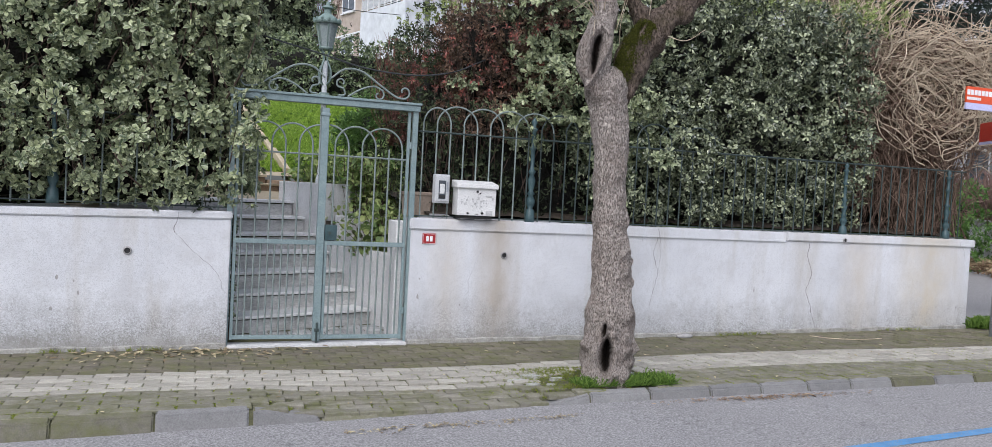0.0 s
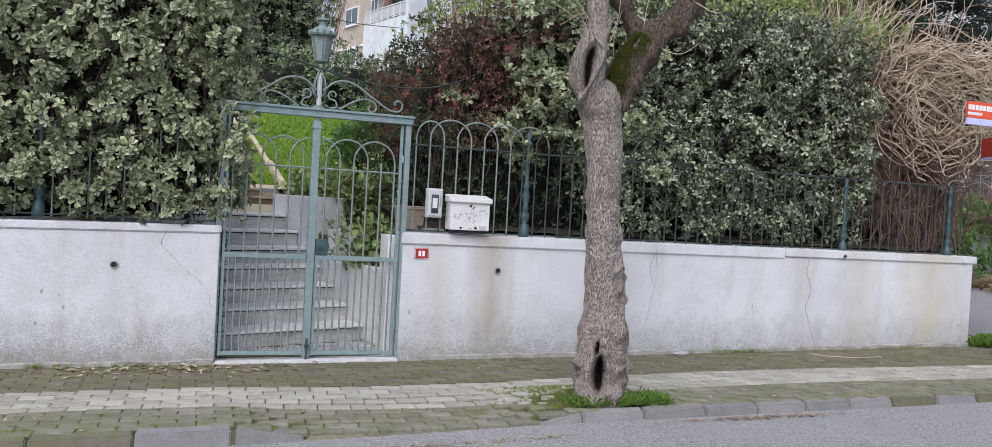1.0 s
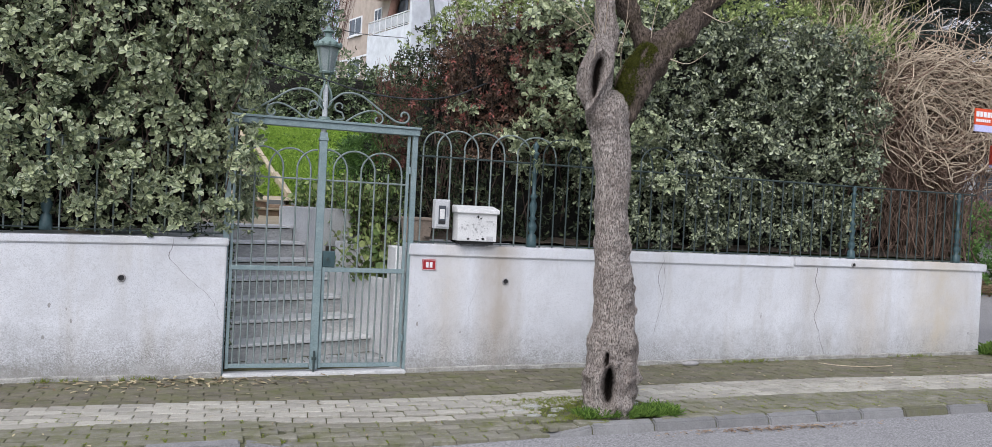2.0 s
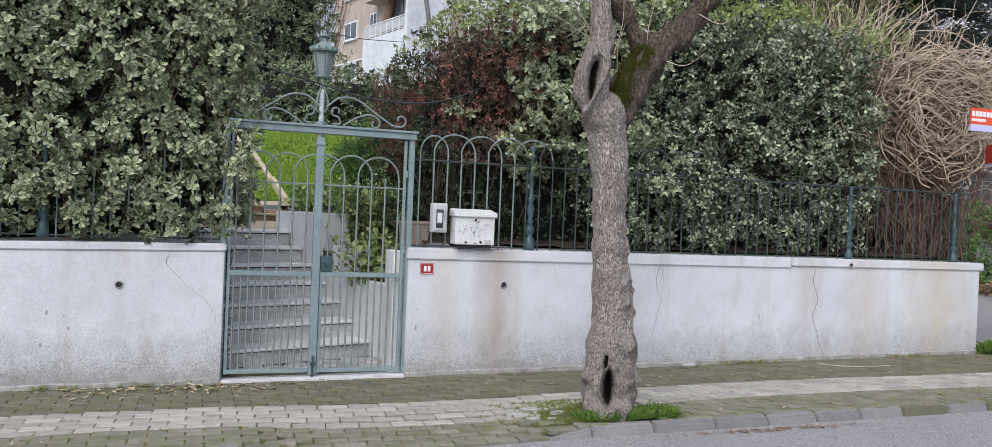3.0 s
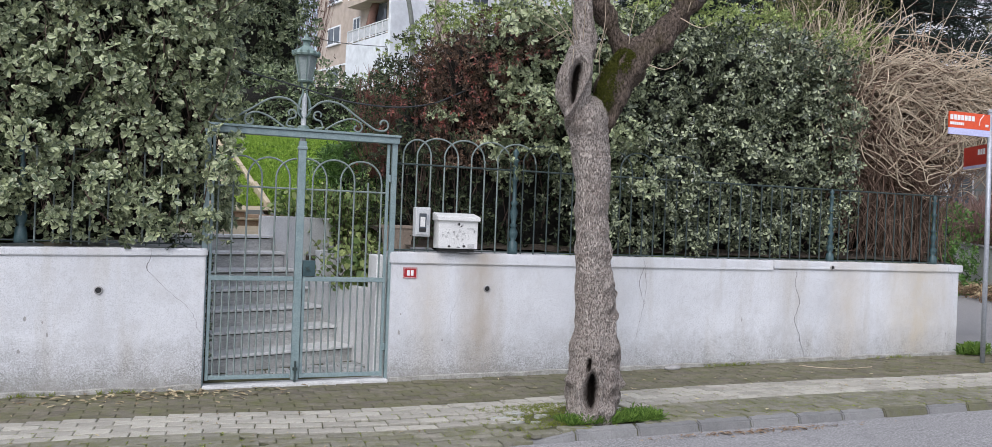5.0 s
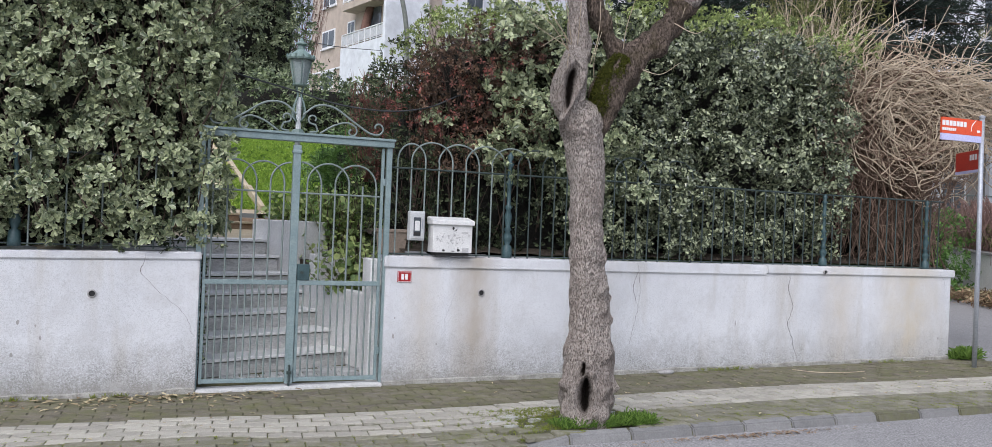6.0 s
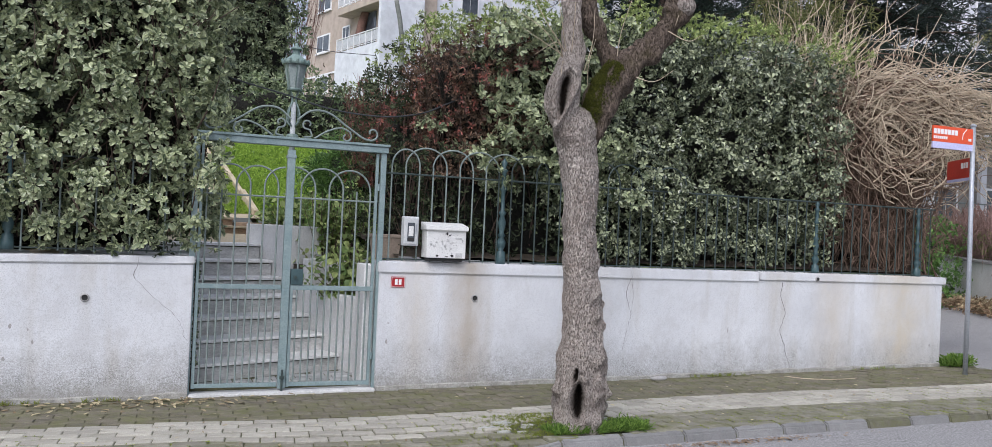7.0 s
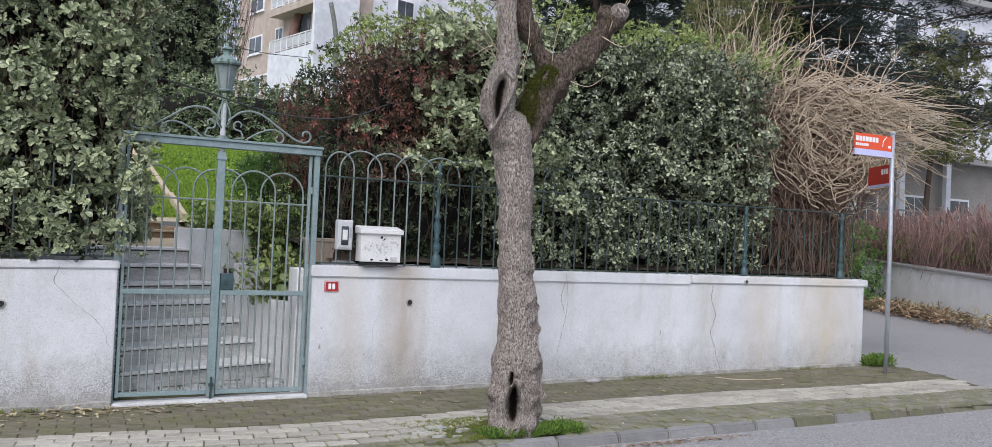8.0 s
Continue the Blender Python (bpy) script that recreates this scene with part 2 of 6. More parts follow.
WHITE = surface("white_lettering", (0.78, 0.78, 0.78), (0.84, 0.84, 0.84), 6, 60, 0.5, bump=0.02)
BLUE_LINE, _nt, _p = fresh("worn_blue_road_paint", 0.85, 0, 0.3)
_c = ramp(_nt, tex_noise(_nt, 6, 5, 0.7), [(0.3, (0.075, 0.22, 0.44)), (0.7, (0.14, 0.34, 0.60))])
_c = mixc(_nt, ramp(_nt, tex_noise(_nt, 70, 4, 0.8), [(0.54, (0, 0, 0)), (0.62, (0.85, 0.85, 0.85))]), _c, (0.27, 0.27, 0.275))
_nt.links.new(_c, _p.inputs["Base Color"])
bumped(_nt, tex_noise(_nt, 75, 3, 0.75), 0.7, 0.008)
BEIGE_WALL = surface("beige_render", (0.42, 0.35, 0.295), (0.48, 0.405, 0.345), 0.4, 2, 0.9, bump=0.05)
WHITE_WALL = surface("white_render", (0.62, 0.64, 0.69), (0.68, 0.70, 0.74), 0.3, 2, 0.9, bump=0.05)
WHITE_FRAME = surface("white_window_frame", (0.74, 0.75, 0.77), (0.82, 0.83, 0.85), 3, 30, 0.5)
WINDOW_GLASS = surface("dark_window_glass", (0.05, 0.06, 0.075), (0.12, 0.135, 0.155), 0.8, 3, 0.08, bump=0.0, spec=0.8)
LAMP_GLASS = surface("frosted_lantern_glass", (0.30, 0.36, 0.36), (0.44, 0.50, 0.49), 5, 60, 0.25, bump=0.05)
LAMP_GREEN = surface("verdigris_lamp_paint", (0.13, 0.205, 0.19), (0.25, 0.325, 0.30), 9, 70, 0.5, bump=0.2)
POLE_WHITE = surface("peeling_white_pole_paint", (0.48, 0.52, 0.54), (0.72, 0.75, 0.77), 14, 70, 0.6)
DRY_STEM = surface("dry_tan_stem", (0.29, 0.225, 0.155), (0.67, 0.56, 0.42), 3, 70, 0.8)
DRY_DARK = surface("dry_brown_stem", (0.085, 0.055, 0.040), (0.27, 0.185, 0.135), 5, 70, 0.9)
TWIG = surface("brown_twig", (0.05, 0.033, 0.026), (0.125, 0.088, 0.068), 9, 70, 0.9)
# near-black filler colour: the shade deep inside hedges, painted
SHADE_CORE = surface("hedge_shade_black", (0.004, 0.005, 0.004), (0.016, 0.015, 0.011), 9, 60, 0.95, bump=1.0, dist=0.03)
TERRACOTTA = surface("pale_clay_pot", (0.28, 0.22, 0.17), (0.38, 0.31, 0.25), 8, 60, 0.85)
CABLE = surface("dark_cable", (0.025, 0.028, 0.03), (0.05, 0.055, 0.06), 8, 60, 0.6)
MOSS = leaf_material("moss", (0.022, 0.026, 0.006), (0.085, 0.090, 0.016), None, 0.9, 0.1, 0.1)
GRASS = leaf_material("grass_blade", (0.06, 0.13, 0.020), (0.26, 0.40, 0.085), None, 0.6, 0.3, 0.3)
LAWN = leaf_material("lawn_blade", (0.15, 0.28, 0.03), (0.52, 0.68, 0.14), None, 0.6, 0.35, 0.3, 0.5)
VARIEGATED = leaf_material("variegated_leaf", (0.060, 0.092, 0.046), (0.41, 0.46, 0.255), (0.70, 0.72, 0.48), 0.32, 0.08, 0.5, 0.44)
TOP_LEAF = leaf_material("fresh_top_leaf", (0.10, 0.16, 0.035), (0.42, 0.49, 0.16), (0.52, 0.57, 0.26), 0.4, 0.15, 0.5, 0.4)
# leaves deep in the hedges: their shade is put into a darker colour
SHADED_LEAF = leaf_material("shaded_inner_leaf", (0.012, 0.020, 0.010), (0.085, 0.105, 0.052), None, 0.55, 0.05, 0.2, 0.35)
IVY = leaf_material("dark_glossy_leaf", (0.018, 0.031, 0.017), (0.42, 0.465, 0.285), None, 0.25, 0.05, 0.6, 0.30)
DARK_LEAF = leaf_material("shrub_leaf", (0.028, 0.052, 0.023), (0.23, 0.295, 0.145), None, 0.38, 0.1, 0.5, 0.34)
RED_LEAF = leaf_material("reddish_leaf", (0.050, 0.028, 0.020), (0.36, 0.110, 0.082), None, 0.45, 0.15, 0.5, 0.28)
RUSSET = leaf_material("russet_brown_leaf", (0.040, 0.029, 0.020), (0.25, 0.150, 0.095), None, 0.5, 0.1, 0.4, 0.35)
YOUNG = leaf_material("yellow_green_leaf", (0.10, 0.18, 0.045), (0.46, 0.53, 0.20), None, 0.5, 0.25, 0.4, 0.4)
LAWN_WEED = leaf_material("clover_leaf", (0.07, 0.15, 0.025), (0.34, 0.50, 0.12), None, 0.5, 0.2)
LITTER = leaf_material("fallen_leaf", (0.16, 0.11, 0.06), (0.55, 0.48, 0.30), None, 0.8, 0.1)
CONIFER = leaf_material("conifer_needle", (0.008, 0.018, 0.014), (0.030, 0.050, 0.034), None, 0.6, 0.05)


# ---------------------------------------------------------------- builders
def mesh_of(name, bm, material, smooth=False):
    me = bpy.data.meshes.new(name)
    bm.normal_update()
    bm.to_mesh(me)
    bm.free()
    me.materials.append(material)
    if smooth:
        for poly in me.polygons:
            poly.use_smooth = True
    return me


def part(name, bm, material, parent=None, label="", smooth=False):
    ob = new(name, mesh_of(name, bm, material, smooth))
    ob.parent = parent
    if label:
        ob["label"] = label
    return ob


def thing(name, label, category, group="", kind="", at=(0, 0, 0)):
    ob = new(name)
    ob.location = at
    return tagged(ob, label, category, group, kind)


def box(x0, x1, y0, y1, z0, z1, bevel=0.0, bm=None):
    own = bmesh.new()
    vs = [own.verts.new((x, y, z)) for x in (x0, x1) for y in (y0, y1) for z in (z0, z1)]
    for f in ((0, 1, 3, 2), (4, 6, 7, 5), (0, 4, 5, 1), (2, 3, 7, 6), (0, 2, 6, 4), (1, 5, 7, 3)):
        own.faces.new([vs[i] for i in f])
    if bevel:
        bmesh.ops.bevel(own, geom=own.edges[:], offset=bevel, segments=2, affect="EDGES", profile=0.5)
    bmesh.ops.recalc_face_normals(own, faces=own.faces[:])
    if bm is None:
        return own
    me = bpy.data.meshes.new("join")
    own.to_mesh(me)
    own.free()
    bm.from_mesh(me)
    bpy.data.meshes.remove(me)
    return bm


def tube(points, radii, seg=8, bm=None, closed=True):
    """A round bar along points, with a radius at each."""
    bm = bm or bmesh.new()
    pts = [Vector(p) for p in points]
    if not hasattr(radii, "__len__"):
        radii = [radii] * len(pts)
    rings, up = [], None
    for i, p in enumerate(pts):
        d = (pts[min(i + 1, len(pts) - 1)] - pts[max(i - 1, 0)]).normalized()
        if up is None:
            up = d.orthogonal().normalized()
        up = (up - d * up.dot(d)).normalized()
        side = d.cross(up)
        rings.append([bm.verts.new(p + (up * math.cos(a) + side * math.sin(a)) * radii[i]) for a in (2 * math.pi * k / seg for k in range(seg))])
    for a, b in zip(rings, rings[1:]):
        for k in range(seg):
            bm.faces.new((a[k], a[(k + 1) % seg], b[(k + 1) % seg], b[k]))
    if closed:
        bm.faces.new(rings[0][::-1])
        bm.faces.new(rings[-1])
    return bm


def lathe(profile, seg=16, at=(0, 0, 0)):
    """A turned body from (radius, height) pairs."""
    return tube([(at[0], at[1], at[2] + z) for r, z in profile], [r for r, z in profile], seg)


def arc(cx, cy, cz, r, a0, a1, n=14, rz=None):
    return [(cx + r * math.cos(radians(a0 + (a1 - a0) * i / n)), cy, cz + (rz or r) * math.sin(radians(a0 + (a1 - a0) * i / n))) for i in range(n + 1)]


def spline(points, n=10):
    """A smooth line through points."""
    p = [Vector(q) for q in points]
    p = [p[0] * 2 - p[1]] + p + [p[-1] * 2 - p[-2]]
    out = []
    for i in range(1, len(p) - 2):
        for k in range(n):
            t = k / n
            out.append(0.5 * ((2 * p[i]) + (p[i + 1] - p[i - 1]) * t + (2 * p[i - 1] - 5 * p[i] + 4 * p[i + 1] - p[i + 2]) * t * t
                              + (3 * p[i] - p[i - 1] - 3 * p[i + 1] + p[i + 2]) * t ** 3))
    return out + [p[-2]]


def raw(name, verts, faces, material, parent=None, rim=None, smooth=False):
    me = bpy.data.meshes.new(name)
    me.from_pydata(verts, [], faces)
    me.materials.append(material)
    if rim is not None:
        me.attributes.new("rim", "FLOAT", "POINT").data.foreach_set("value", rim)
    if smooth:
        me.polygons.foreach_set("use_smooth", [True] * len(me.polygons))
    ob = new(name, me)
    ob.parent = parent
    return ob


RNG = np.random.default_rng(5)


def unit(v):
    return v / np.maximum(np.linalg.norm(v, axis=-1, keepdims=True), 1e-9)


def leaves(name, pos, axis, length, material, parent, count=7, width=0.42, lift=(5, 55), jitter=0.3, curl=0.18):
    """Rosettes of small folded leaves at pos, opening along axis."""
    n = len(pos)
    axis = unit(axis + RNG.normal(0, jitter, (n, 3)))
    ref = unit(np.cross(axis, RNG.normal(0, 1, (n, 3))))
    bit = np.cross(axis, ref)
    ang = (np.arange(count)[None] * 2.4 + RNG.uniform(0, 6.28, (n, 1)) + RNG.normal(0, 0.25, (n, count)))[..., None]
    lft = np.radians(RNG.uniform(*lift, (n, count)))[..., None]
    rad = ref[:, None] * np.cos(ang) + bit[:, None] * np.sin(ang)
    d = rad * np.cos(lft) + axis[:, None] * np.sin(lft)
    s = unit(np.cross(d, axis[:, None] + 0 * d))
    nn = np.cross(s, d)
    L = (np.broadcast_to(np.asarray(length), (n,))[:, None] * RNG.uniform(0.6, 1.15, (n, count)))[..., None]
    W = L * width * RNG.uniform(0.8, 1.2, L.shape)
    P = pos[:, None] + d * L * 0.08
    tmpl = [(0, 0, 0), (0.42, 0.33, 0.04), (0.86, 0.40, -0.03), (1.0, 0, -curl), (0.86, -0.40, -0.03), (0.42, -0.33, 0.04), (0.40, 0, -0.04), (0.74, 0, -0.07)]
    V = np.stack([P + d * L * a + s * W * b + nn * L * c for a, b, c in tmpl], 2).reshape(-1, 3)
    base = (np.arange(n * count) * 8)[:, None]
    quads = np.concatenate([base + np.array(q)[None] for q in ((1, 2, 7, 6), (4, 5, 6, 7))])
    tris = np.concatenate([base + np.array(q)[None] for q in ((0, 1, 6), (2, 3, 7), (3, 4, 7), (5, 0, 6))])
    rim = np.tile(np.array([0.6, 1, 1, 1, 1, 1, 0, 0], np.float32), n * count)
    ob = raw(name, V.tolist(), quads.tolist() + tris.tolist(), material, parent, rim)
    ob["kind"] = "stuff"
    return ob


def clump_shell(boxes, step, r, density, face=(0, -1, 0.35), keep=None):
    """Points and outward directions on a lumpy skin: balls of radius about r set along the outside of the boxes."""
    cen, rad = [], []
    for x0, x1, y0, y1, z0, z1 in boxes:
        nx, ny, nz = (max(1, round((b - a) / step)) for a, b in ((x0, x1), (y0, y1), (z0, z1)))
        for i in range(nx + 1):
            for j in range(ny + 1):
                for k in range(nz + 1):
                    if j in (0, 1) or k >= nz - 1 or i in (0, nx):
                        cen.append((x0 + (x1 - x0) * i / nx, y0 + (y1 - y0) * j / max(ny, 1), z0 + (z1 - z0) * k / nz))
    cen = np.array(cen) + RNG.normal(0, step * 0.30, (len(cen), 3))
    rad = r * RNG.uniform(0.7, 1.25, len(cen))
    per = max(1, int(density * 4 * math.pi * r * r * 0.6))
    d = unit(RNG.normal(0, 1, (len(cen), per, 3)))
    f = unit(np.array(face, float))
    d = unit(d + f * 0.55)
    p = (cen[:, None] + d * (rad[:, None, None] * RNG.uniform(0.72, 1.06, (len(cen), per, 1)))).reshape(-1, 3)
    d = d.reshape(-1, 3)
    ok = np.ones(len(p), bool)
    for c, q in zip(cen, rad):
        ok &= ((p - c) ** 2).sum(1) > (q * 0.70) ** 2
    if keep is not None:
        ok &= keep(p)
    return p[ok], d[ok]


def lump(name, x0, x1, y0, y1, z0, z1, material, parent, rough=0.12, cut=0.25):
    """A near-black body, rough and rounded, that puts the shade inside a shrub into colour."""
    bm = bmesh.new()
    bmesh.ops.create_icosphere(bm, subdivisions=4, radius=1)
    c, h = Vector(((x0 + x1) / 2, (y0 + y1) / 2, (z0 + z1) / 2)), Vector(((x1 - x0) / 2, (y1 - y0) / 2, (z1 - z0) / 2))
    for v in bm.verts:
        q = Vector([math.copysign(abs(a) ** cut, a) for a in v.co])
        q = q / max(1, max(abs(a) for a in q))
        w = Vector((q.x * h.x, q.y * h.y, q.z * h.z)) + c
        v.co = w + v.co * (noise.noise(w * 2.2) + 0.5 * noise.noise(w * 6)) * rough
    return part(name, bm, material, parent, smooth=True)


def stems(name, paths, radius, material, parent, seg=4, taper=0.45):
    """Many thin stems in one mesh."""
    V, F = [], []
    for pts in paths:
        pts = np.array([tuple(q) for q in pts])
        m = len(pts)
        d = unit(np.gradient(pts, axis=0))
        u = unit(np.cross(d, np.array([0.31, 0.52, 0.79])))
        w = np.cross(d, u)
        rr = (radius * RNG.uniform(0.6, 1.4) * np.linspace(1, taper, m))[:, None]
        b = len(V) * 1
        for k in range(seg):
            a = 2 * math.pi * k / seg
            V.extend((pts + (u * math.cos(a) + w * math.sin(a)) * rr).tolist())
        for k in range(seg):
            k2 = (k + 1) % seg
            for i in range(m - 1):
                F.append((b + k * m + i, b + k2 * m + i, b + k2 * m + i + 1, b + k * m + i + 1))
    ob = raw(name, V, F, material, parent, smooth=True)
    ob["kind"] = "stuff"
    return ob


# ---------------------------------------------------------------- the lie of the land
WALL_Y = 8.5


def level(x):
    """Height of the street's long slope along the wall."""
    return float(np.interp(x, [-30, -6, -1.25, 0.3, 2.1, 9.7, 20, 60], [-0.5, -0.20, -0.080, -0.035, -0.017, 0.078, 0.16, 0.30]))


def sag(x):
    """How far the paving has sunk along the wall's foot."""
    return float(np.interp(x, [-8, -1.25, 0.3, 2.1, 5.0, 8.0, 9.7], [0.0, 0.022, 0.045, 0.040, 0.028, 0.008, 0.0]))


def rise(x):
    """Height of the pavement at the wall's foot."""
    return level(x) - sag(x)


def dip(x, y):
    """The lowered crossing in front of the gate."""
    a = min(1, max(0, (x - 0.35) / 0.5)) * min(1, max(0, (2.95 - x) / 0.45))
    return 0.075 * a * min(1, max(0, (6.9 - y) / 0.6))


def pave(x, y):
    return level(x) - sag(x) * min(1, max(0, (y - 7.3) / 0.9)) - 0.012 * (WALL_Y - y) - dip(x, y)


def road(x, y):
    side = min(1, max(0, (x - 9.8) / 1.5)) * min(1, max(0, (y - 5.6) / 1.4))
    return level(x) - 0.012 * (WALL_Y - min(max(y, -1), 8.5)) - 0.125 + 0.038 * min(1, max(0, (x - 0.8) / 2.2)) + 0.065 * side


def ground_sheet():
    xs = [-400, -120, -40, -15] + [-6 + 0.5 * i for i in range(60)] + [30, 45, 90, 180, 400]
    ys = [-300, -80, -30, -10] + [-4 + 0.5 * i for i in range(60)] + [32, 45, 90, 200, 400]
    bm = bmesh.new()
    g = [[bm.verts.new((x, y, road(x, y))) for y in ys] for x in xs]
    for i in range(len(xs) - 1):
        for j in range(len(ys) - 1):
            bm.faces.new((g[i][j], g[i + 1][j], g[i + 1][j + 1], g[i][j + 1]))
    return tagged(part("ground", bm, ASPHALT, smooth=True), "grey worn asphalt of the street and side lane", "ground", kind="structure")


ground_sheet()

# ---------------------------------------------------------------- boundary wall
def wall_prism(x0, x1, y0, y1, low, high0, high1, bevel=0.006):
    bm = box(x0, x1, y0, y1, 0, 1)
    for v in bm.verts:
        t = (v.co.x - x0) / (x1 - x0)
        v.co.z = low if v.co.z < 0.5 else high0 + (high1 - high0) * t
    if bevel:
        bmesh.ops.bevel(bm, geom=bm.edges[:], offset=bevel, segments=2, affect="EDGES")
    return bm


def crack(points, wide, parent, y, mat=None):
    bm = bmesh.new()
    pts = spline(points, 12)
    prev = None
    for i, p in enumerate(pts):
        w = 0.8 * wide * (0.35 + 0.65 * abs(noise.noise(Vector((p[0] * 9, p[2] * 9, 3))))) * (1 - 0.5 * i / len(pts))
        j = 0.022 * noise.noise(Vector((p[2] * 9, p[0] * 11, 1))) + 0.010 * noise.noise(Vector((p[2] * 40, p[0] * 11, 4)))
        q = [bm.verts.new((p[0] + j + s * w, y, p[2])) for s in (-1, 1)]
        if prev:
            bm.faces.new((prev[0], prev[1], q[1], q[0]))
        prev = q
    part("crack", bm, mat or CRACK, parent, "dark hairline crack in the render")


def flake(x, z, w, h, parent, y, seed):
    bm = bmesh.new()
    n = 11
    ring = [bm.verts.new((x + w * math.cos(6.283 * k / n) * (0.6 + 0.5 * noise.noise(Vector((k, seed, 0.3)))), y,
                          z + h * math.sin(6.283 * k / n) * (0.6 + 0.5 * noise.noise(Vector((k, seed, 5.3)))))) for k in range(n)]
    bm.faces.new(ring[::-1])
    part("bare_patch", bm, BARE, parent, "grey bare patch of flaked paint")


def spout(x, z, parent, r=0.027, y=WALL_Y):
    """A short drain pipe through the wall with a broken rim of mortar."""
    bm = bmesh.new()
    n = 14
    rings = [[bm.verts.new((x + q * math.cos(6.283 * k / n), yy, z + q * math.sin(6.283 * k / n))) for k in range(n)]
             for q, yy in ((r * 1.45, y - 0.003), (r * 1.2, y - 0.016), (r, y - 0.016), (r, y - 0.006))]
    for a, b in zip(rings, rings[1:]):
        for k in range(n):
            bm.faces.new((a[k], a[(k + 1) % n], b[(k + 1) % n], b[k]))
    p = part("drain_pipe", bm, BARE, parent, "short drain pipe with a mortar rim")
    # black disc painted as the shade in the pipe's bore
    bm = bmesh.new()
    bm.faces.new([bm.verts.new((x + r * math.cos(6.283 * k / n), y - 0.005, z + r * math.sin(6.283 * k / n))) for k in range(n)])
    part("pipe_mouth_shade", bm, BLACK, p)


CRACK = surface("crack_shadow_dirt", (0.05, 0.047, 0.045), (0.14, 0.13, 0.125), 20, 80, 0.95)
MENDED = surface("smeared_grey_filler", (0.46, 0.46, 0.48), (0.58, 0.58, 0.60), 20, 90, 0.95)
BARE = surface("bare_grey_render", (0.26, 0.25, 0.25), (0.40, 0.39, 0.38), 20, 90, 0.95)
PLINTH = surface("rough_dirty_plinth", (0.15, 0.145, 0.125), (0.46, 0.45, 0.42), 9, 70, 0.95, bump=0.9, dist=0.012)

wall_r = tagged(part("wall_east", wall_prism(2.06, 9.69, WALL_Y, WALL_Y + 0.26, -0.4, 1.125, 1.16), PLASTER), "low white roughcast garden wall, stained and cracked", "wall", kind="structure")
part("coping", wall_prism(2.045, 6.72, WALL_Y - 0.018, WALL_Y + 0.28, 1.127, 1.246, 1.252, 0.012), PLASTER, wall_r, "white plaster coping course")
part("coping", wall_prism(6.724, 9.745, WALL_Y - 0.020, WALL_Y + 0.28, 1.150, 1.254, 1.250, 0.012), PLASTER, wall_r, "white plaster coping course")
wall_l = tagged(part("wall_west", wall_prism(-12.0, 0.285, WALL_Y, WALL_Y + 0.26, -0.6, 0.955, 1.158), PLASTER), "low white roughcast garden wall with peeling spots", "wall", kind="structure")
bm = wall_prism(-12.0, 0.30, WALL_Y - 0.014, WALL_Y + 0.28, 0.96, 1.036, 1.036, 0.012)
for v in bm.verts:
    v.co.z += 0.2 * (v.co.x + 12) / 12.3
part("coping", bm, PLASTER, wall_l, "white plaster coping course")
for par, xs in ((wall_r, (2.07, 9.68)), (wall_l, (-12.0, 0.28))):
    bm = bmesh.new()
    n = 90
    prev = None
    for i in range(n + 1):
        x = xs[0] + (xs[1] - xs[0]) * i / n
        h = rise(x) + 0.035 + 0.02 * noise.noise(Vector((x * 3, 0, 0)))
        d = 0.028 + 0.012 * noise.noise(Vector((x * 5, 2, 0)))
        q = [bm.verts.new((x, WALL_Y - d, rise(x) - 0.05)), bm.verts.new((x, WALL_Y - d * 0.8, h)), bm.verts.new((x, WALL_Y + 0.01, h + 0.012))]
        if prev:
            for a in (0, 1):
                bm.faces.new((prev[a], q[a], q[a + 1], prev[a + 1]))
        prev = q
    part("plinth", bm, PLINTH, par, "rough dirty foot of the wall")
Y_C = WALL_Y - 0.003
crack([(7.07, 0, 1.13), (7.06, 0, 0.95), (7.12, 0, 0.75), (7.06, 0, 0.55), (7.13, 0, 0.38), (7.18, 0, 0.22), (7.22, 0, 0.10)], 0.010, wall_r, Y_C)
crack([(4.95, 0, 1.13), (4.91, 0, 0.98), (4.93, 0, 0.86), (4.97, 0, 0.70), (4.92, 0, 0.52), (4.89, 0, 0.33)], 0.007, wall_r, Y_C)
crack([(4.98, 0, 1.13), (4.99, 0, 0.9), (4.97, 0, 0.70)], 0.004, wall_r, Y_C)
crack([(2.83, 0, 0.95), (2.79, 0, 0.82), (2.72, 0, 0.66), (2.69, 0, 0.48)], 0.016, wall_r, Y_C, MENDED)
crack([(9.55, 0, 1.15), (9.57, 0, 1.08), (9.59, 0, 1.0)], 0.004, wall_r, Y_C)
crack([(-0.20, 0, 1.15), (-0.21, 0, 1.03), (-0.14, 0, 0.94), (-0.04, 0, 0.84), (0.08, 0, 0.74), (0.20, 0, 0.62)], 0.006, wall_l, Y_C)
crack([(0.20, 0, 0.62), (0.24, 0, 0.5), (0.27, 0, 0.44)], 0.004, wall_l, Y_C)
for k, (x, z, w, h) in enumerate([(-1.02, 0.44, 0.016, 0.035), (-1.20, 0.58, 0.02, 0.03), (-1.24, 0.30, 0.022, 0.03), (-1.06, 0.55, 0.012, 0.02)]):
    flake(x, z, w, h, wall_l, Y_C, k * 3.1)
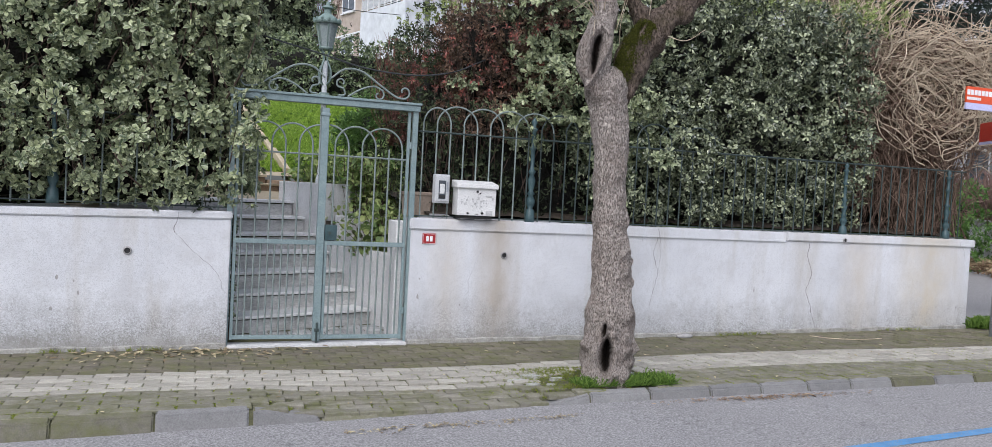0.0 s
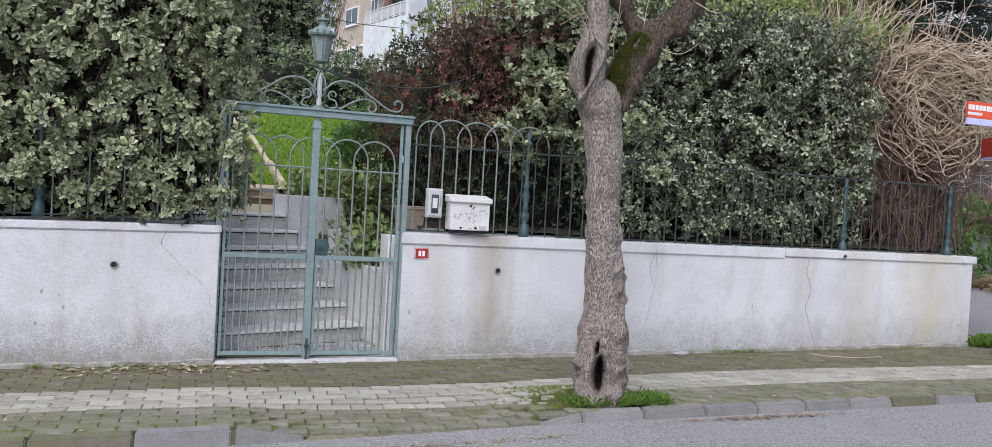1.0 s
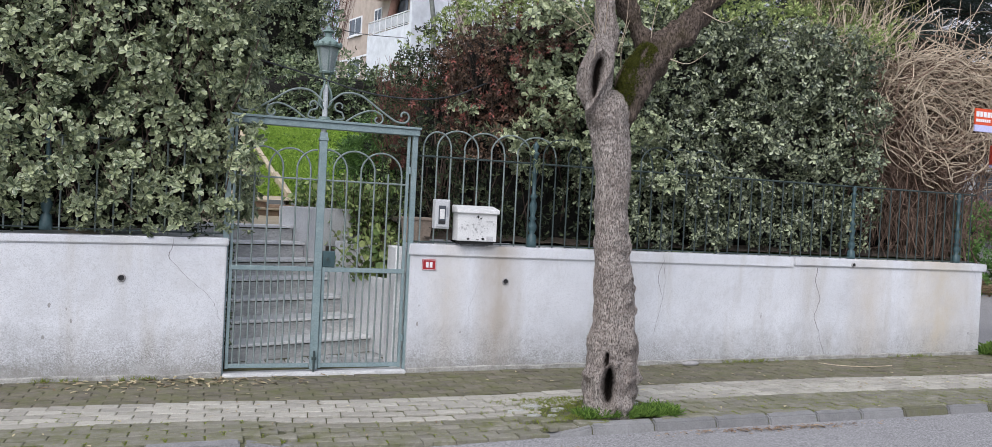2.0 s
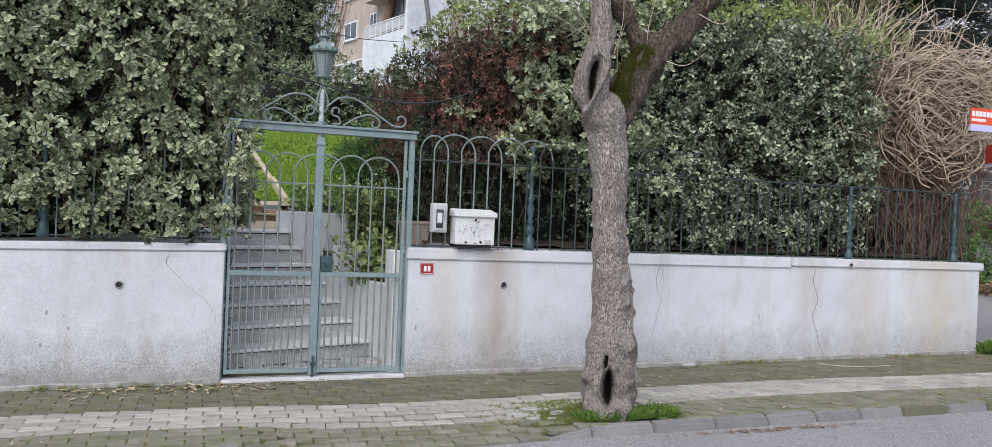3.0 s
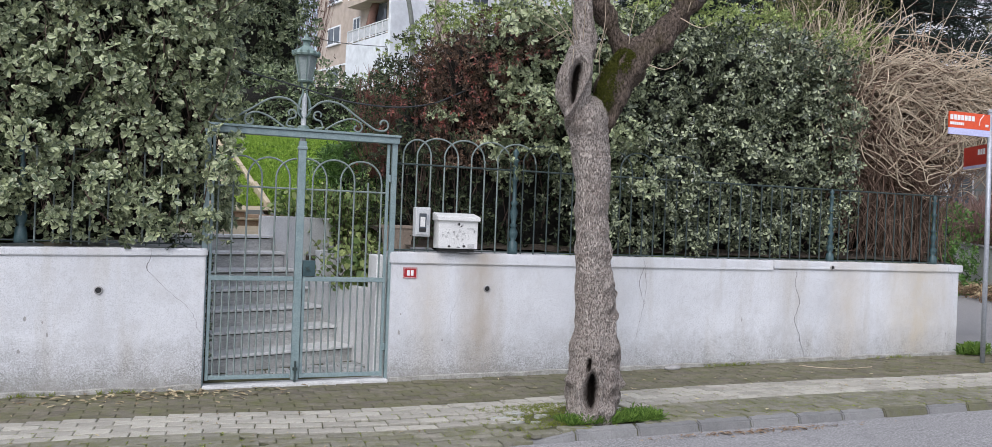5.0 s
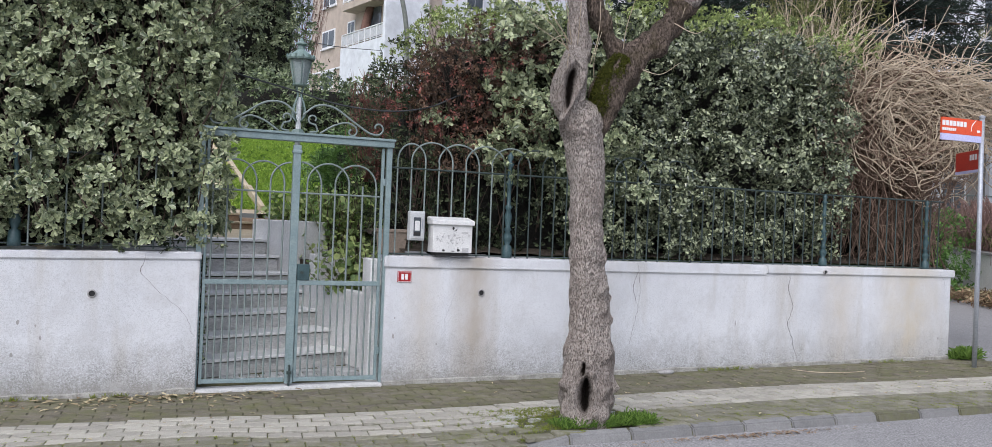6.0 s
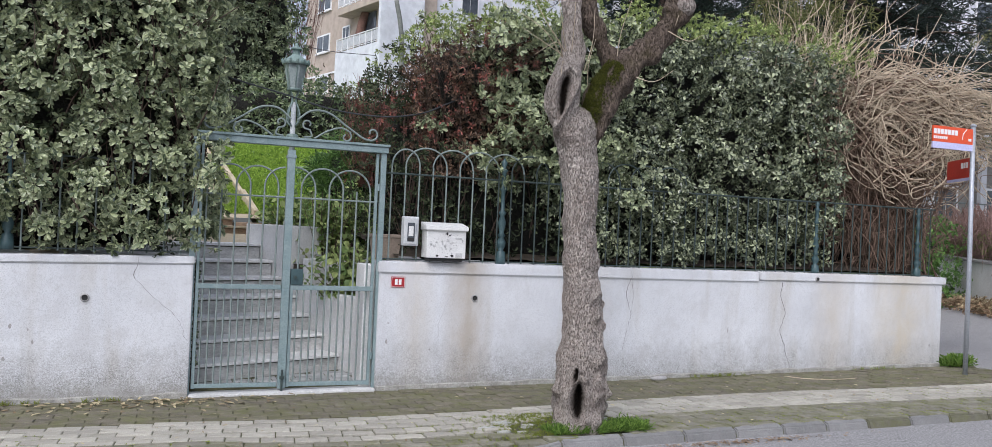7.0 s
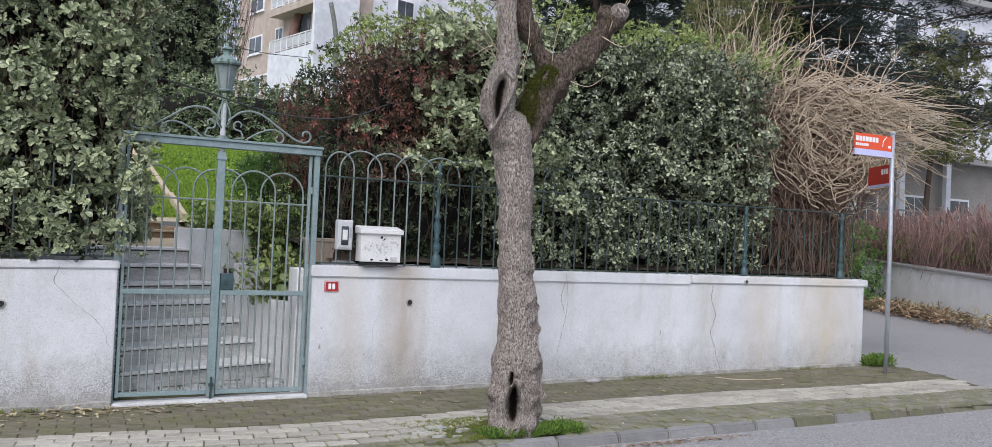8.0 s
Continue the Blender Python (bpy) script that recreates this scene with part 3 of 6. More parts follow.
for k, (x, z, w, h) in enumerate([(2.16, 0.43, 0.018, 0.045), (2.17, 0.62, 0.01, 0.02), (2.62, 0.35, 0.014, 0.02), (6.30, 0.55, 0.012, 0.05), (9.50, 0.35, 0.02, 0.03), (4.25, 0.60, 0.012, 0.014), (8.40, 0.80, 0.01, 0.012)]):
    flake(x, z, w, h, wall_r, Y_C, 20 + k * 3.1)
crack([(4.95, 0, 1.13), (4.96, 0, 1.19), (4.95, 0, 1.235)], 0.005, wall_r, WALL_Y - 0.0215)
crack([(9.50, 0, 1.16), (9.47, 0, 1.20), (9.50, 0, 1.235)], 0.004, wall_r, WALL_Y - 0.0235)
crack([(-0.20, 0, 1.16), (-0.19, 0, 1.19), (-0.20, 0, 1.215)], 0.004, wall_l, WALL_Y - 0.0175)
spout(3.089, 0.884, wall_r)
spout(7.583, 1.183, wall_r, 0.022, WALL_Y - 0.02)
spout(-0.621, 0.838, wall_l)

# ---------------------------------------------------------------- gate
gate = thing("garden_gate", "grey-green iron double gate with arched tops and scrollwork, closed", "gate", at=(1.18, 8.56, 0))
GY = 8.56


def gpart(name, bm, parent=gate, mat=None, label=""):
    ob = part(name, bm, mat or GREEN_PAINT, parent, label)
    ob.matrix_parent_inverse = gate.matrix_basis.inverted() if parent is gate else Matrix()
    return ob


def bar(x, z0, z1, r=0.009, y=GY):
    return tube([(x, y, z0), (x, y, z1)], r, 6)


gpart("post", box(2.035, 2.088, GY - 0.03, GY + 0.03, -0.1, 2.40, 0.004))
gpart("post", box(0.245, 0.298, GY - 0.03, GY + 0.03, -0.1, 2.40, 0.004))
gpart("header", box(0.235, 2.10, GY - 0.05, GY + 0.05, 2.335, 2.395, 0.004))
gpart("header_cap", box(0.225, 2.112, GY - 0.065, GY + 0.065, 2.396, 2.42, 0.004))
gpart("hinge", tube([(2.018, GY - 0.02, 1.95), (2.018, GY - 0.02, 2.02)], 0.014))
gpart("hinge", tube([(2.018, GY - 0.02, 0.25), (2.018, GY - 0.02, 0.32)], 0.014))
for x0, x1, n_low, n_up in ((0.312, 1.10, 11, 6), (1.185, 2.010, 11, 6)):
    gpart("stile", box(x0, x0 + 0.03, GY - 0.018, GY + 0.018, -0.012, 0.99, 0.003))
    gpart("rail", box(x0, x1, GY - 0.02, GY + 0.02, 0.935, 0.98, 0.003))
    gpart("rail", box(x0 + 0.002, x1 - 0.002, GY - 0.0145, GY + 0.0145, -0.008, 0.032, 0.003))
    gpart("rail", tube([(x0, GY, 1.835), (x1, GY, 1.835)], 0.009, 6), mat=GREY_BAR)
    step = (x1 - x0) / (n_low + 1)
    for i in range(1, n_low + 1):
        gpart("bar", bar(x0 + i * step, 0.025, 0.94), mat=GREY_BAR)
    st = (x1 - x0) / (n_up + 0.0)
    xb = [x0 + st * (i + 0.5) for i in range(n_up)]
    for x in xb:
        gpart("bar", bar(x, 0.975, 1.93), mat=GREY_BAR)
    for i, dy in ((0, 0.0), (2, 0.012)):
        gpart("arch", tube(arc((xb[i] + xb[i + 3]) / 2, GY + dy, 1.93, (xb[i + 3] - xb[i]) / 2, 0, 180, 18), 0.009, 6), mat=GREY_BAR)
    if x0 < 1:
        gpart("arch", tube(arc(xb[4] + 1.5 * st, GY, 1.93, 1.5 * st, 180, 92, 10), 0.009, 6), mat=GREY_BAR)
    else:
        gpart("arch", tube(arc(xb[1] - 1.5 * st, GY + 0.012, 1.93, 1.5 * st, 0, 88, 10), 0.009, 6), mat=GREY_BAR)
gpart("stile", box(1.985, 2.013, GY - 0.0175, GY + 0.0175, -0.014, 2.325, 0.003))
gpart("stile", box(0.312, 0.338, GY - 0.018, GY + 0.018, 0.98, 2.325, 0.003))
gpart("meeting_post", box(1.106, 1.180, GY - 0.035, GY + 0.035, -0.025, 2.30, 0.005))
gpart("meeting_cap", box(1.098, 1.188, GY - 0.043, GY + 0.043, 2.22, 2.25, 0.004))
gpart("drop_bolt", tube([(1.143, GY - 0.045, -0.045), (1.143, GY - 0.045, 0.16)], 0.010), mat=FENCE_PAINT)
gpart("bolt_guide", box(1.12, 1.166, GY - 0.06, GY - 0.036, 0.07, 0.10, 0.003), mat=FENCE_PAINT)
lock = gpart("lock_case", box(1.186, 1.305, GY - 0.028, GY + 0.028, 0.985, 1.14, 0.005), label="blue-green lock case")
lock.data.materials[0] = POST_PAINT
part("lock_knob", tube([(1.23, GY - 0.028, 1.06), (1.23, GY - 0.06, 1.06)], 0.016, 10), FENCE_PAINT, lock)


def scroll(cx, cz, r, a0, a1, shrink=0.25, n=26):
    return [(cx + r * (1 - (1 - shrink) * i / n) * math.cos(radians(a0 + (a1 - a0) * i / n)), GY, cz + r * (1 - (1 - shrink) * i / n) * math.sin(radians(a0 + (a1 - a0) * i / n))) for i in range(n + 1)]


for s in (-1, 1):
    m = 1.155

    def mir(pts):
        return [(m + s * p[0], p[1], p[2]) for p in pts]
    big = spline([(0.03, GY, 2.60), (0.16, GY, 2.70), (0.33, GY, 2.695), (0.52, GY, 2.575), (0.68, GY, 2.475), (0.76, GY, 2.455)], 8) + scroll(0.775, 2.525, 0.07, -95, 200, 0.3)
    gpart("scroll", tube(mir(big), 0.010, 6), mat=GREY_BAR)
    low = [(p[0], GY, p[2]) for p in scroll(0.13, 2.565, 0.05, 235, -40, 0.45)][::-1] + spline([(0.155, GY, 2.51), (0.17, GY, 2.45), (0.10, GY, 2.435)], 6)
    gpart("scroll", tube(mir(low), 0.009, 6), mat=GREY_BAR)
    mid = spline([(0.20, GY, 2.43), (0.33, GY, 2.515), (0.46, GY, 2.555), (0.555, GY, 2.52)], 8) + scroll(0.515, 2.47, 0.055, 45, -250, 0.35)
    gpart("scroll", tube(mir(mid), 0.009, 6), mat=GREY_BAR)

# ---------------------------------------------------------------- steps behind the gate
A = radians(22)
IN, AC = Vector((-math.sin(A), math.cos(A), 0)), Vector((math.cos(A), math.sin(A), 0))
FOOT = Vector((1.9, 9.6, 0))


def slab(along0, along1, deep0, deep1, z0, z1, bevel=0.0):
    """A block in the frame of the stairs: along the nosings, into the garden, up."""
    bm = box(along0, along1, deep0, deep1, z0, z1, bevel)
    for v in bm.verts:
        v.co = FOOT + AC * v.co.x + IN * v.co.y + Vector((0, 0, v.co.z))
    return bm


stair = thing("garden_steps", "weathered grey marble garden steps rising behind the gate", "stairs", kind="structure")
for k in range(7):
    z = 0.148 + 0.192 * k
    part("riser", slab(-2.3, 0.0, 0.32 * k + 0.020, 0.32 * (k + 1) + 0.06, z - 0.2, z - 0.051), MARBLE, stair)
    # dark set-back strip added to draw the shadow line under the nosing
    part("nosing_shade", slab(-2.3, 0.0, 0.32 * k + 0.075, 0.32 * (k + 1) + 0.06, z - 0.050, z - 0.035), BED, stair)
    part("tread", slab(-2.3, 0.0, 0.32 * k - 0.022, 0.32 * (k + 1) + 0.02, z - 0.034, z, 0.006), TREAD, stair, "pale marble tread")
threshold = tagged(part("threshold", wall_prism(0.29, 2.055, 8.45, 8.66, -0.3, -0.058, -0.034), COBBLE), "pale stone gate threshold", "threshold", kind="structure")
court = tagged(part("floor", box(0.2, 2.4, 8.66, 10.6, -0.3, -0.035), BED), "small stone-paved court behind the gate", "floor", kind="structure")
random.seed(3)
for i in range(9):
    for j in range(8):
        x, y = 0.34 + i * 0.195 + (j % 2) * 0.06, 8.70 + j * 0.135
        if (Vector((x, y, 0)) - FOOT).dot(IN) < -0.06 and x < 1.92:
            part("stone", box(x, x + 0.183, y, y + 0.123, -0.065, -0.029 + random.random() * 0.004, 0.004), COBBLE, court)
# side walls and planters of the steps
wall_s = tagged(part("planter_wall", slab(0.01, 0.13, -0.78, 1.25, -0.3, 0.80, 0.008), WHITEWASH), "dirty white low planter wall beside the steps", "wall", kind="structure")
tagged(part("gate_pier", box(1.93, 2.055, 8.62, 9.0, -0.3, 1.20, 0.01), WHITEWASH), "chipped white pier behind the gate post", "pier", kind="structure")
tagged(part("planter_wall", slab(0.13, 1.6, 0.95, 1.08, -0.3, 1.16, 0.01), WHITEWASH), "white upper planter wall", "wall", kind="structure")
tagged(part("planter_wall", slab(0.01, 0.62, 1.28, 2.35, -0.3, 1.55, 0.01), WHITEWASH), "white square planter block at the head of the steps", "wall", kind="structure")
tagged(part("planter_soil", slab(0.12, 1.6, -0.5, 0.96, -0.3, 0.70), SOIL), "dark soil in the planter", "soil", kind="structure")
tagged(part("planter_soil", slab(0.12, 1.6, 1.07, 2.3, -0.3, 1.08), SOIL), "dark soil in the upper planter", "soil", kind="structure")
bm = slab(-2.3, 0.45, 2.25, 3.4, 0.9, 1.295)
for v in bm.verts:
    if v.co.z > 1.0 and (v.co - FOOT).dot(IN) > 3:
        v.co.z += 0.12
landing = tagged(part("landing", bm, TIMBER), "sandy earth landing above the steps", "ground", kind="structure")
upper = thing("upper_steps", "two brown stone steps leading to the garden path", "stairs", kind="structure")
for k in range(2):
    for i in range(5):
        part("step_stone", slab(-2.3 + 0.55 * i, -1.757 + 0.55 * i, 3.2 + 0.42 * k, 3.75 + 0.42 * k, 1.1, 1.47 + 0.12 * k, 0.012), BRICKSTEP, upper)
    part("tread", slab(-2.32, 0.46, 3.17 + 0.42 * k, 3.75 + 0.42 * k, 1.472 + 0.12 * k, 1.505 + 0.12 * k, 0.008), TIMBER, upper, "sandy worn tread")
part("block", slab(0.47, 0.85, 3.1, 4.0, 1.1, 1.56, 0.012), BRICKSTEP, upper)

# ---------------------------------------------------------------- garden ground
def garden(x, y):
    e = Vector((x, y, 0)) - FOOT
    return float(np.interp(y, [8.7, 12, 14.2, 24, 60], [1.24, 1.52, 1.66, 4.2, 6.0])) + 0.03 * noise.noise(Vector((x, y, 0))), e.dot(AC), e.dot(IN)


def garden_sheet():
    bm = bmesh.new()
    xs = [-14 + 0.3 * i for i in range(78)] + [9.4, 9.66]
    ys = [8.77 + 0.3 * j for j in range(44)] + [23, 26, 32, 40, 60]
    vs = {}
    for i, x in enumerate(xs):
        for j, y in enumerate(ys):
            g, u, w = garden(x, y)
            if -2.5 < u < 0.75 and w < 3.75 or 0.6 <= u < 1.5 and w < 2.2:
                continue
            vs[i, j] = bm.verts.new((x, y, g))
    for i in range(len(xs) - 1):
        for j in range(len(ys) - 1):
            q = [vs.get(k) for k in ((i, j), (i + 1, j), (i + 1, j + 1), (i, j + 1))]
            if all(q):
                bm.faces.new(q)
    return tagged(part("lawn", bm, GRASS_SOIL, smooth=True), "sloping bright green lawn behind the gate", "lawn", kind="structure")


garden_sheet()
for bx in ((2.3, 9.6), (-12.0, -0.35)):
    bm = bmesh.new()
    n = 40
    g = [[bm.verts.new((bx[0] + (bx[1] - bx[0]) * i / n, 8.77 + 0.33 * j, garden(0, 8.77 + 0.33 * j)[0] + 0.05 + 0.03 * noise.noise(Vector((i * 0.7, j * 0.9, 2))))) for j in range(9)] for i in range(n + 1)]
    for i in range(n):
        for j in range(8):
            bm.faces.new((g[i][j], g[i + 1][j], g[i + 1][j + 1], g[i][j + 1]))
    tagged(part("planting_bed", bm, SOIL, smooth=True), "dark bare soil under the hedge", "soil", kind="structure")
# sandy path up the slope, with a timber edge against the lawn
def edge_x(y):
    return 1.33 - 0.077 * (y - 14.2)


bm = bmesh.new()
prev = None
for i in range(36):
    y = 13.3 + 0.25 * i
    q = [bm.verts.new((x, y, max(garden(x, y)[0], 1.575) + 0.02)) for x in (-1.2, edge_x(y))]
    if prev:
        bm.faces.new((prev[0], prev[1], q[1], q[0]))
    prev = q
tagged(part("garden_path", bm, TIMBER), "sandy garden path climbing beside the lawn", "path", kind="structure")
for k in range(4):
    y0 = 13.9 + k * 1.5
    part_ = box(-0.04, 0.04, 0, 1.46, -0.1, 0.12, 0.01)
    ob = tagged(part("path_edging", part_, TIMBER), "pale timber edging between path and lawn", "edging", "path edging")
    ob.matrix_world = Matrix.Translation((edge_x(y0), y0, garden(0.8, y0)[0])) @ Matrix.Rotation(math.atan(0.077), 4, "Z") @ Matrix.Rotation(math.atan(0.26), 4, "X")

# ---------------------------------------------------------------- fence on the wall
def fence(name, posts, x0, x1, arches_to, top):
    f = thing(name, "dark green iron railing on the garden wall", "fence", at=(x0, 8.6, 1.25))
    inv = f.matrix_basis.inverted()

    def fp(nm, bm, mat=FENCE_PAINT, label=""):
        ob = part(nm, bm, mat, f, label, smooth=nm == "post")
        ob.matrix_parent_inverse = inv
    fy = 8.6
    foot = 1.245
    fp("rail", tube([(x0, fy, top), (x1, fy, top)], 0.010, 6))
    fp("rail", box(x0, x1, fy - 0.012, fy + 0.012, foot + 0.018, foot + 0.03))
    n = round((x1 - x0) / 0.148)
    xs = [x0 + (x1 - x0) * (i + 0.5) / n for i in range(n)]
    for i, x in enumerate(xs):
        if min(abs(x - p) for p in posts) < 0.05:
            continue
        arched, paint = x < arches_to, GREY_BAR if x < 3.3 else FENCE_PAINT
        fp("bar", tube([(x, fy, foot), (x, fy, top + (0.08 if arched else 0.0))], 0.0085, 6), paint)
        if arched and i == 0:
            fp("arch", tube(arc((x + xs[2]) / 2, fy, top + 0.08, (xs[2] - x) / 2, 0, 180, 14, 0.175), 0.0085, 6), paint)
        if arched and i % 2 == 1 and i + 3 < n:
            fp("arch", tube(arc((x + xs[i + 3]) / 2, fy + 0.006 * (i % 4), top + 0.08, (xs[i + 3] - x) / 2, 0, 180, 16, 0.20), 0.0085, 6), paint)
    for p in posts:
        prof = [(0.055, 0), (0.055, 0.05), (0.048, 0.13), (0.032, 0.15), (0.046, 0.20), (0.050, 0.24), (0.032, 0.29), (0.044, 0.31), (0.030, 0.34), (0.036, 0.40),
                (0.044, 0.45), (0.030, 0.52), (0.044, 0.55), (0.028, 0.58), (0.030, 0.78), (0.040, 0.81), (0.030, 0.84), (0.032, 0.98), (0.044, 1.01), (0.022, 1.04), (0.036, 1.09), (0.012, 1.14)]
        hi = 1.0 if p < 5 else 0.80
        fp("post", lathe([((r - 0.007 if r < 0.034 else r) * (1.0 if p < 5 else 0.9), z * hi) for r, z in prof], 14, (p, fy, foot)), POST_PAINT, "turned blue-green cast iron post")
    return f


fence("iron_fence", (3.40, 7.645, 9.33), 2.09, 9.62, 5.4, 2.145)
fence("iron_fence", (-1.27, -3.4, -5.5), -7.0, 0.24, -9, 2.10)

# ---------------------------------------------------------------- pavement and kerb
pavement = thing("pavement", "mossy block-paved pavement with a pale middle band", "pavement", kind="structure")
bm = bmesh.new()
xs = [-14 + 0.25 * i for i in range(98)]
ys = [6.05, 6.3, 6.6, 6.9, 7.2, 7.6, 8.0, 8.3, 8.52]
def end_x(y):
    return 10.2 - 0.35 * max(0.0, 7.6 - y)
def bed_y(x, y):
    back = 6.20 + 0.012 * max(0, x - 2)
    return back if y < 6.1 else max(y, back + 0.05)
g = [[bm.verts.new((min(x, end_x(y)), bed_y(x, y), pave(x, y) - 0.012)) for y in ys] for x in xs]
for i in range(len(xs) - 1):
    for j in range(len(ys) - 1):
        if (g[i][j].co - g[i + 1][j].co).length > 1e-4:
            bm.faces.new((g[i][j], g[i + 1][j], g[i + 1][j + 1], g[i][j + 1]))
part("joint_bed", bm, BED, pavement, "sandy mossy joints")

kerb = thing("kerb", "grey stone kerb along the street, lowered before the gate", "kerb", kind="structure")
joints = [-14 + 0.58 * i for i in range(23)] + [-0.91, -0.27, 0.36]
joints = sorted(j for j in joints if j <= 0.36 and not (-1.4 < j < -0.95))
def kerb_stone(x0, x1, h0, h1):
    bm = box(x0 + 0.006, x1 - 0.006, 0, 1, 0, 1)
    for v in bm.verts:
        t = (v.co.x - x0) / (x1 - x0)
        y = 6.10 + 0.012 * max(0, v.co.x - 2)
        up = v.co.z > 0.5
        front = v.co.y < 0.5
        v.co.z = (pave(v.co.x, 6.3) + dip(v.co.x, 6.3) - 0.122 + (h0 + (h1 - h0) * t) + (0.0 if not front else -0.026)) if up else road(v.co.x, 6.1) - 0.1
        v.co.y = y + (0.0 if front else 0.13) + (0.050 if front and up else 0)
    bmesh.ops.bevel(bm, geom=bm.edges[:], offset=0.012, segments=2, affect="EDGES")
    return bm
for a, b in zip(joints, joints[1:]):
    part("kerb_stone", kerb_stone(a, b, 0.125, 0.125), KERB if -0.3 < a < 0.0 else KERB_OLD, kerb)
part("kerb_stone", kerb_stone(0.38, 0.86, 0.115, 0.045), KERB, kerb, "sloping kerb stone")
low = [0.87 + 0.43 * i for i in range(5)]
for a, b in zip(low, low[1:]):
    part("kerb_stone", kerb_stone(a, b, 0.042, 0.042), PAVER_GREY, kerb, "flush mossy kerb stone")
part("kerb_stone", kerb_stone(2.60, 3.04, 0.045, 0.122), KERB, kerb, "sloping kerb stone")
right = [3.04, 3.60, 4.19, 4.72, 5.23, 5.72, 6.21, 6.74, 7.25, 7.78, 8.3, 8.82, 9.3]
for a, b in zip(right, right[1:]):
    part("kerb_stone", kerb_stone(a, b, 0.125, 0.125 if b < 8.5 else 0.09), KERB_OLD if a > 6 and a != 6.74 else KERB, kerb)

def kerb_height(x):
    return float(np.interp(x, [0.38, 0.86, 2.60, 3.04], [0.12, 0.043, 0.043, 0.122]))


bm = bmesh.new()
prev = None
for i in range(467):
    x = -14 + 0.05 * i
    y = 6.10 + 0.012 * max(0, x - 2)
    top = pave(x, 6.3) + dip(x, 6.3) - 0.122 + kerb_height(x)
    q = [bm.verts.new(p) for p in ((x, y + 0.022, road(x, 6.1) - 0.08), (x, y + 0.060, top - 0.055), (x, y + 0.080, top - 0.034), (x, y + 0.128, top - 0.022))]
    if prev:
        for k in range(3):
            bm.faces.new((prev[k], q[k], q[k + 1], prev[k + 1]))
    prev = q
part("mortar", bm, BED, kerb, "dark mossy mortar between the stones")

# parking line
bm = bmesh.new()
prev = None
for i in range(41):
    x = 2.6 + i * 0.5
    y = 4.64 + 0.105 * (x - 4.0)
    q = [bm.verts.new((x, y + s, road(x, y) + 0.004)) for s in (-0.055, 0.055)]
    if prev:
        bm.faces.new((prev[0], q[0], q[1], prev[1]))
    prev = q
tagged(part("road_marking", bm, BLUE_LINE), "worn blue painted parking line on the asphalt", "road marking", kind="structure")

# ---------------------------------------------------------------- street tree
tree = thing("street_tree", "pollarded street tree with rough hollow trunk and cut limbs", "tree", at=(3.34, 6.5, -0.03))
TP = [(-0.10, 3.350, 0.219), (0.05, 3.338, 0.214), (0.14, 3.330, 0.210), (0.35, 3.341, 0.216), (0.48, 3.344, 0.214), (0.58, 3.343, 0.210), (0.66, 3.346, 0.190), (0.73, 3.349, 0.174), (0.89, 3.346, 0.168),
      (1.15, 3.318, 0.152), (1.29, 3.301, 0.144), (1.67, 3.277, 0.142), (1.95, 3.261, 0.145), (2.22, 3.237, 0.155), (2.35, 3.219, 0.167), (2.47, 3.200, 0.183), (2.55, 3.200, 0.177), (2.62, 3.200, 0.137),
      (2.66, 3.200, 0.087)]


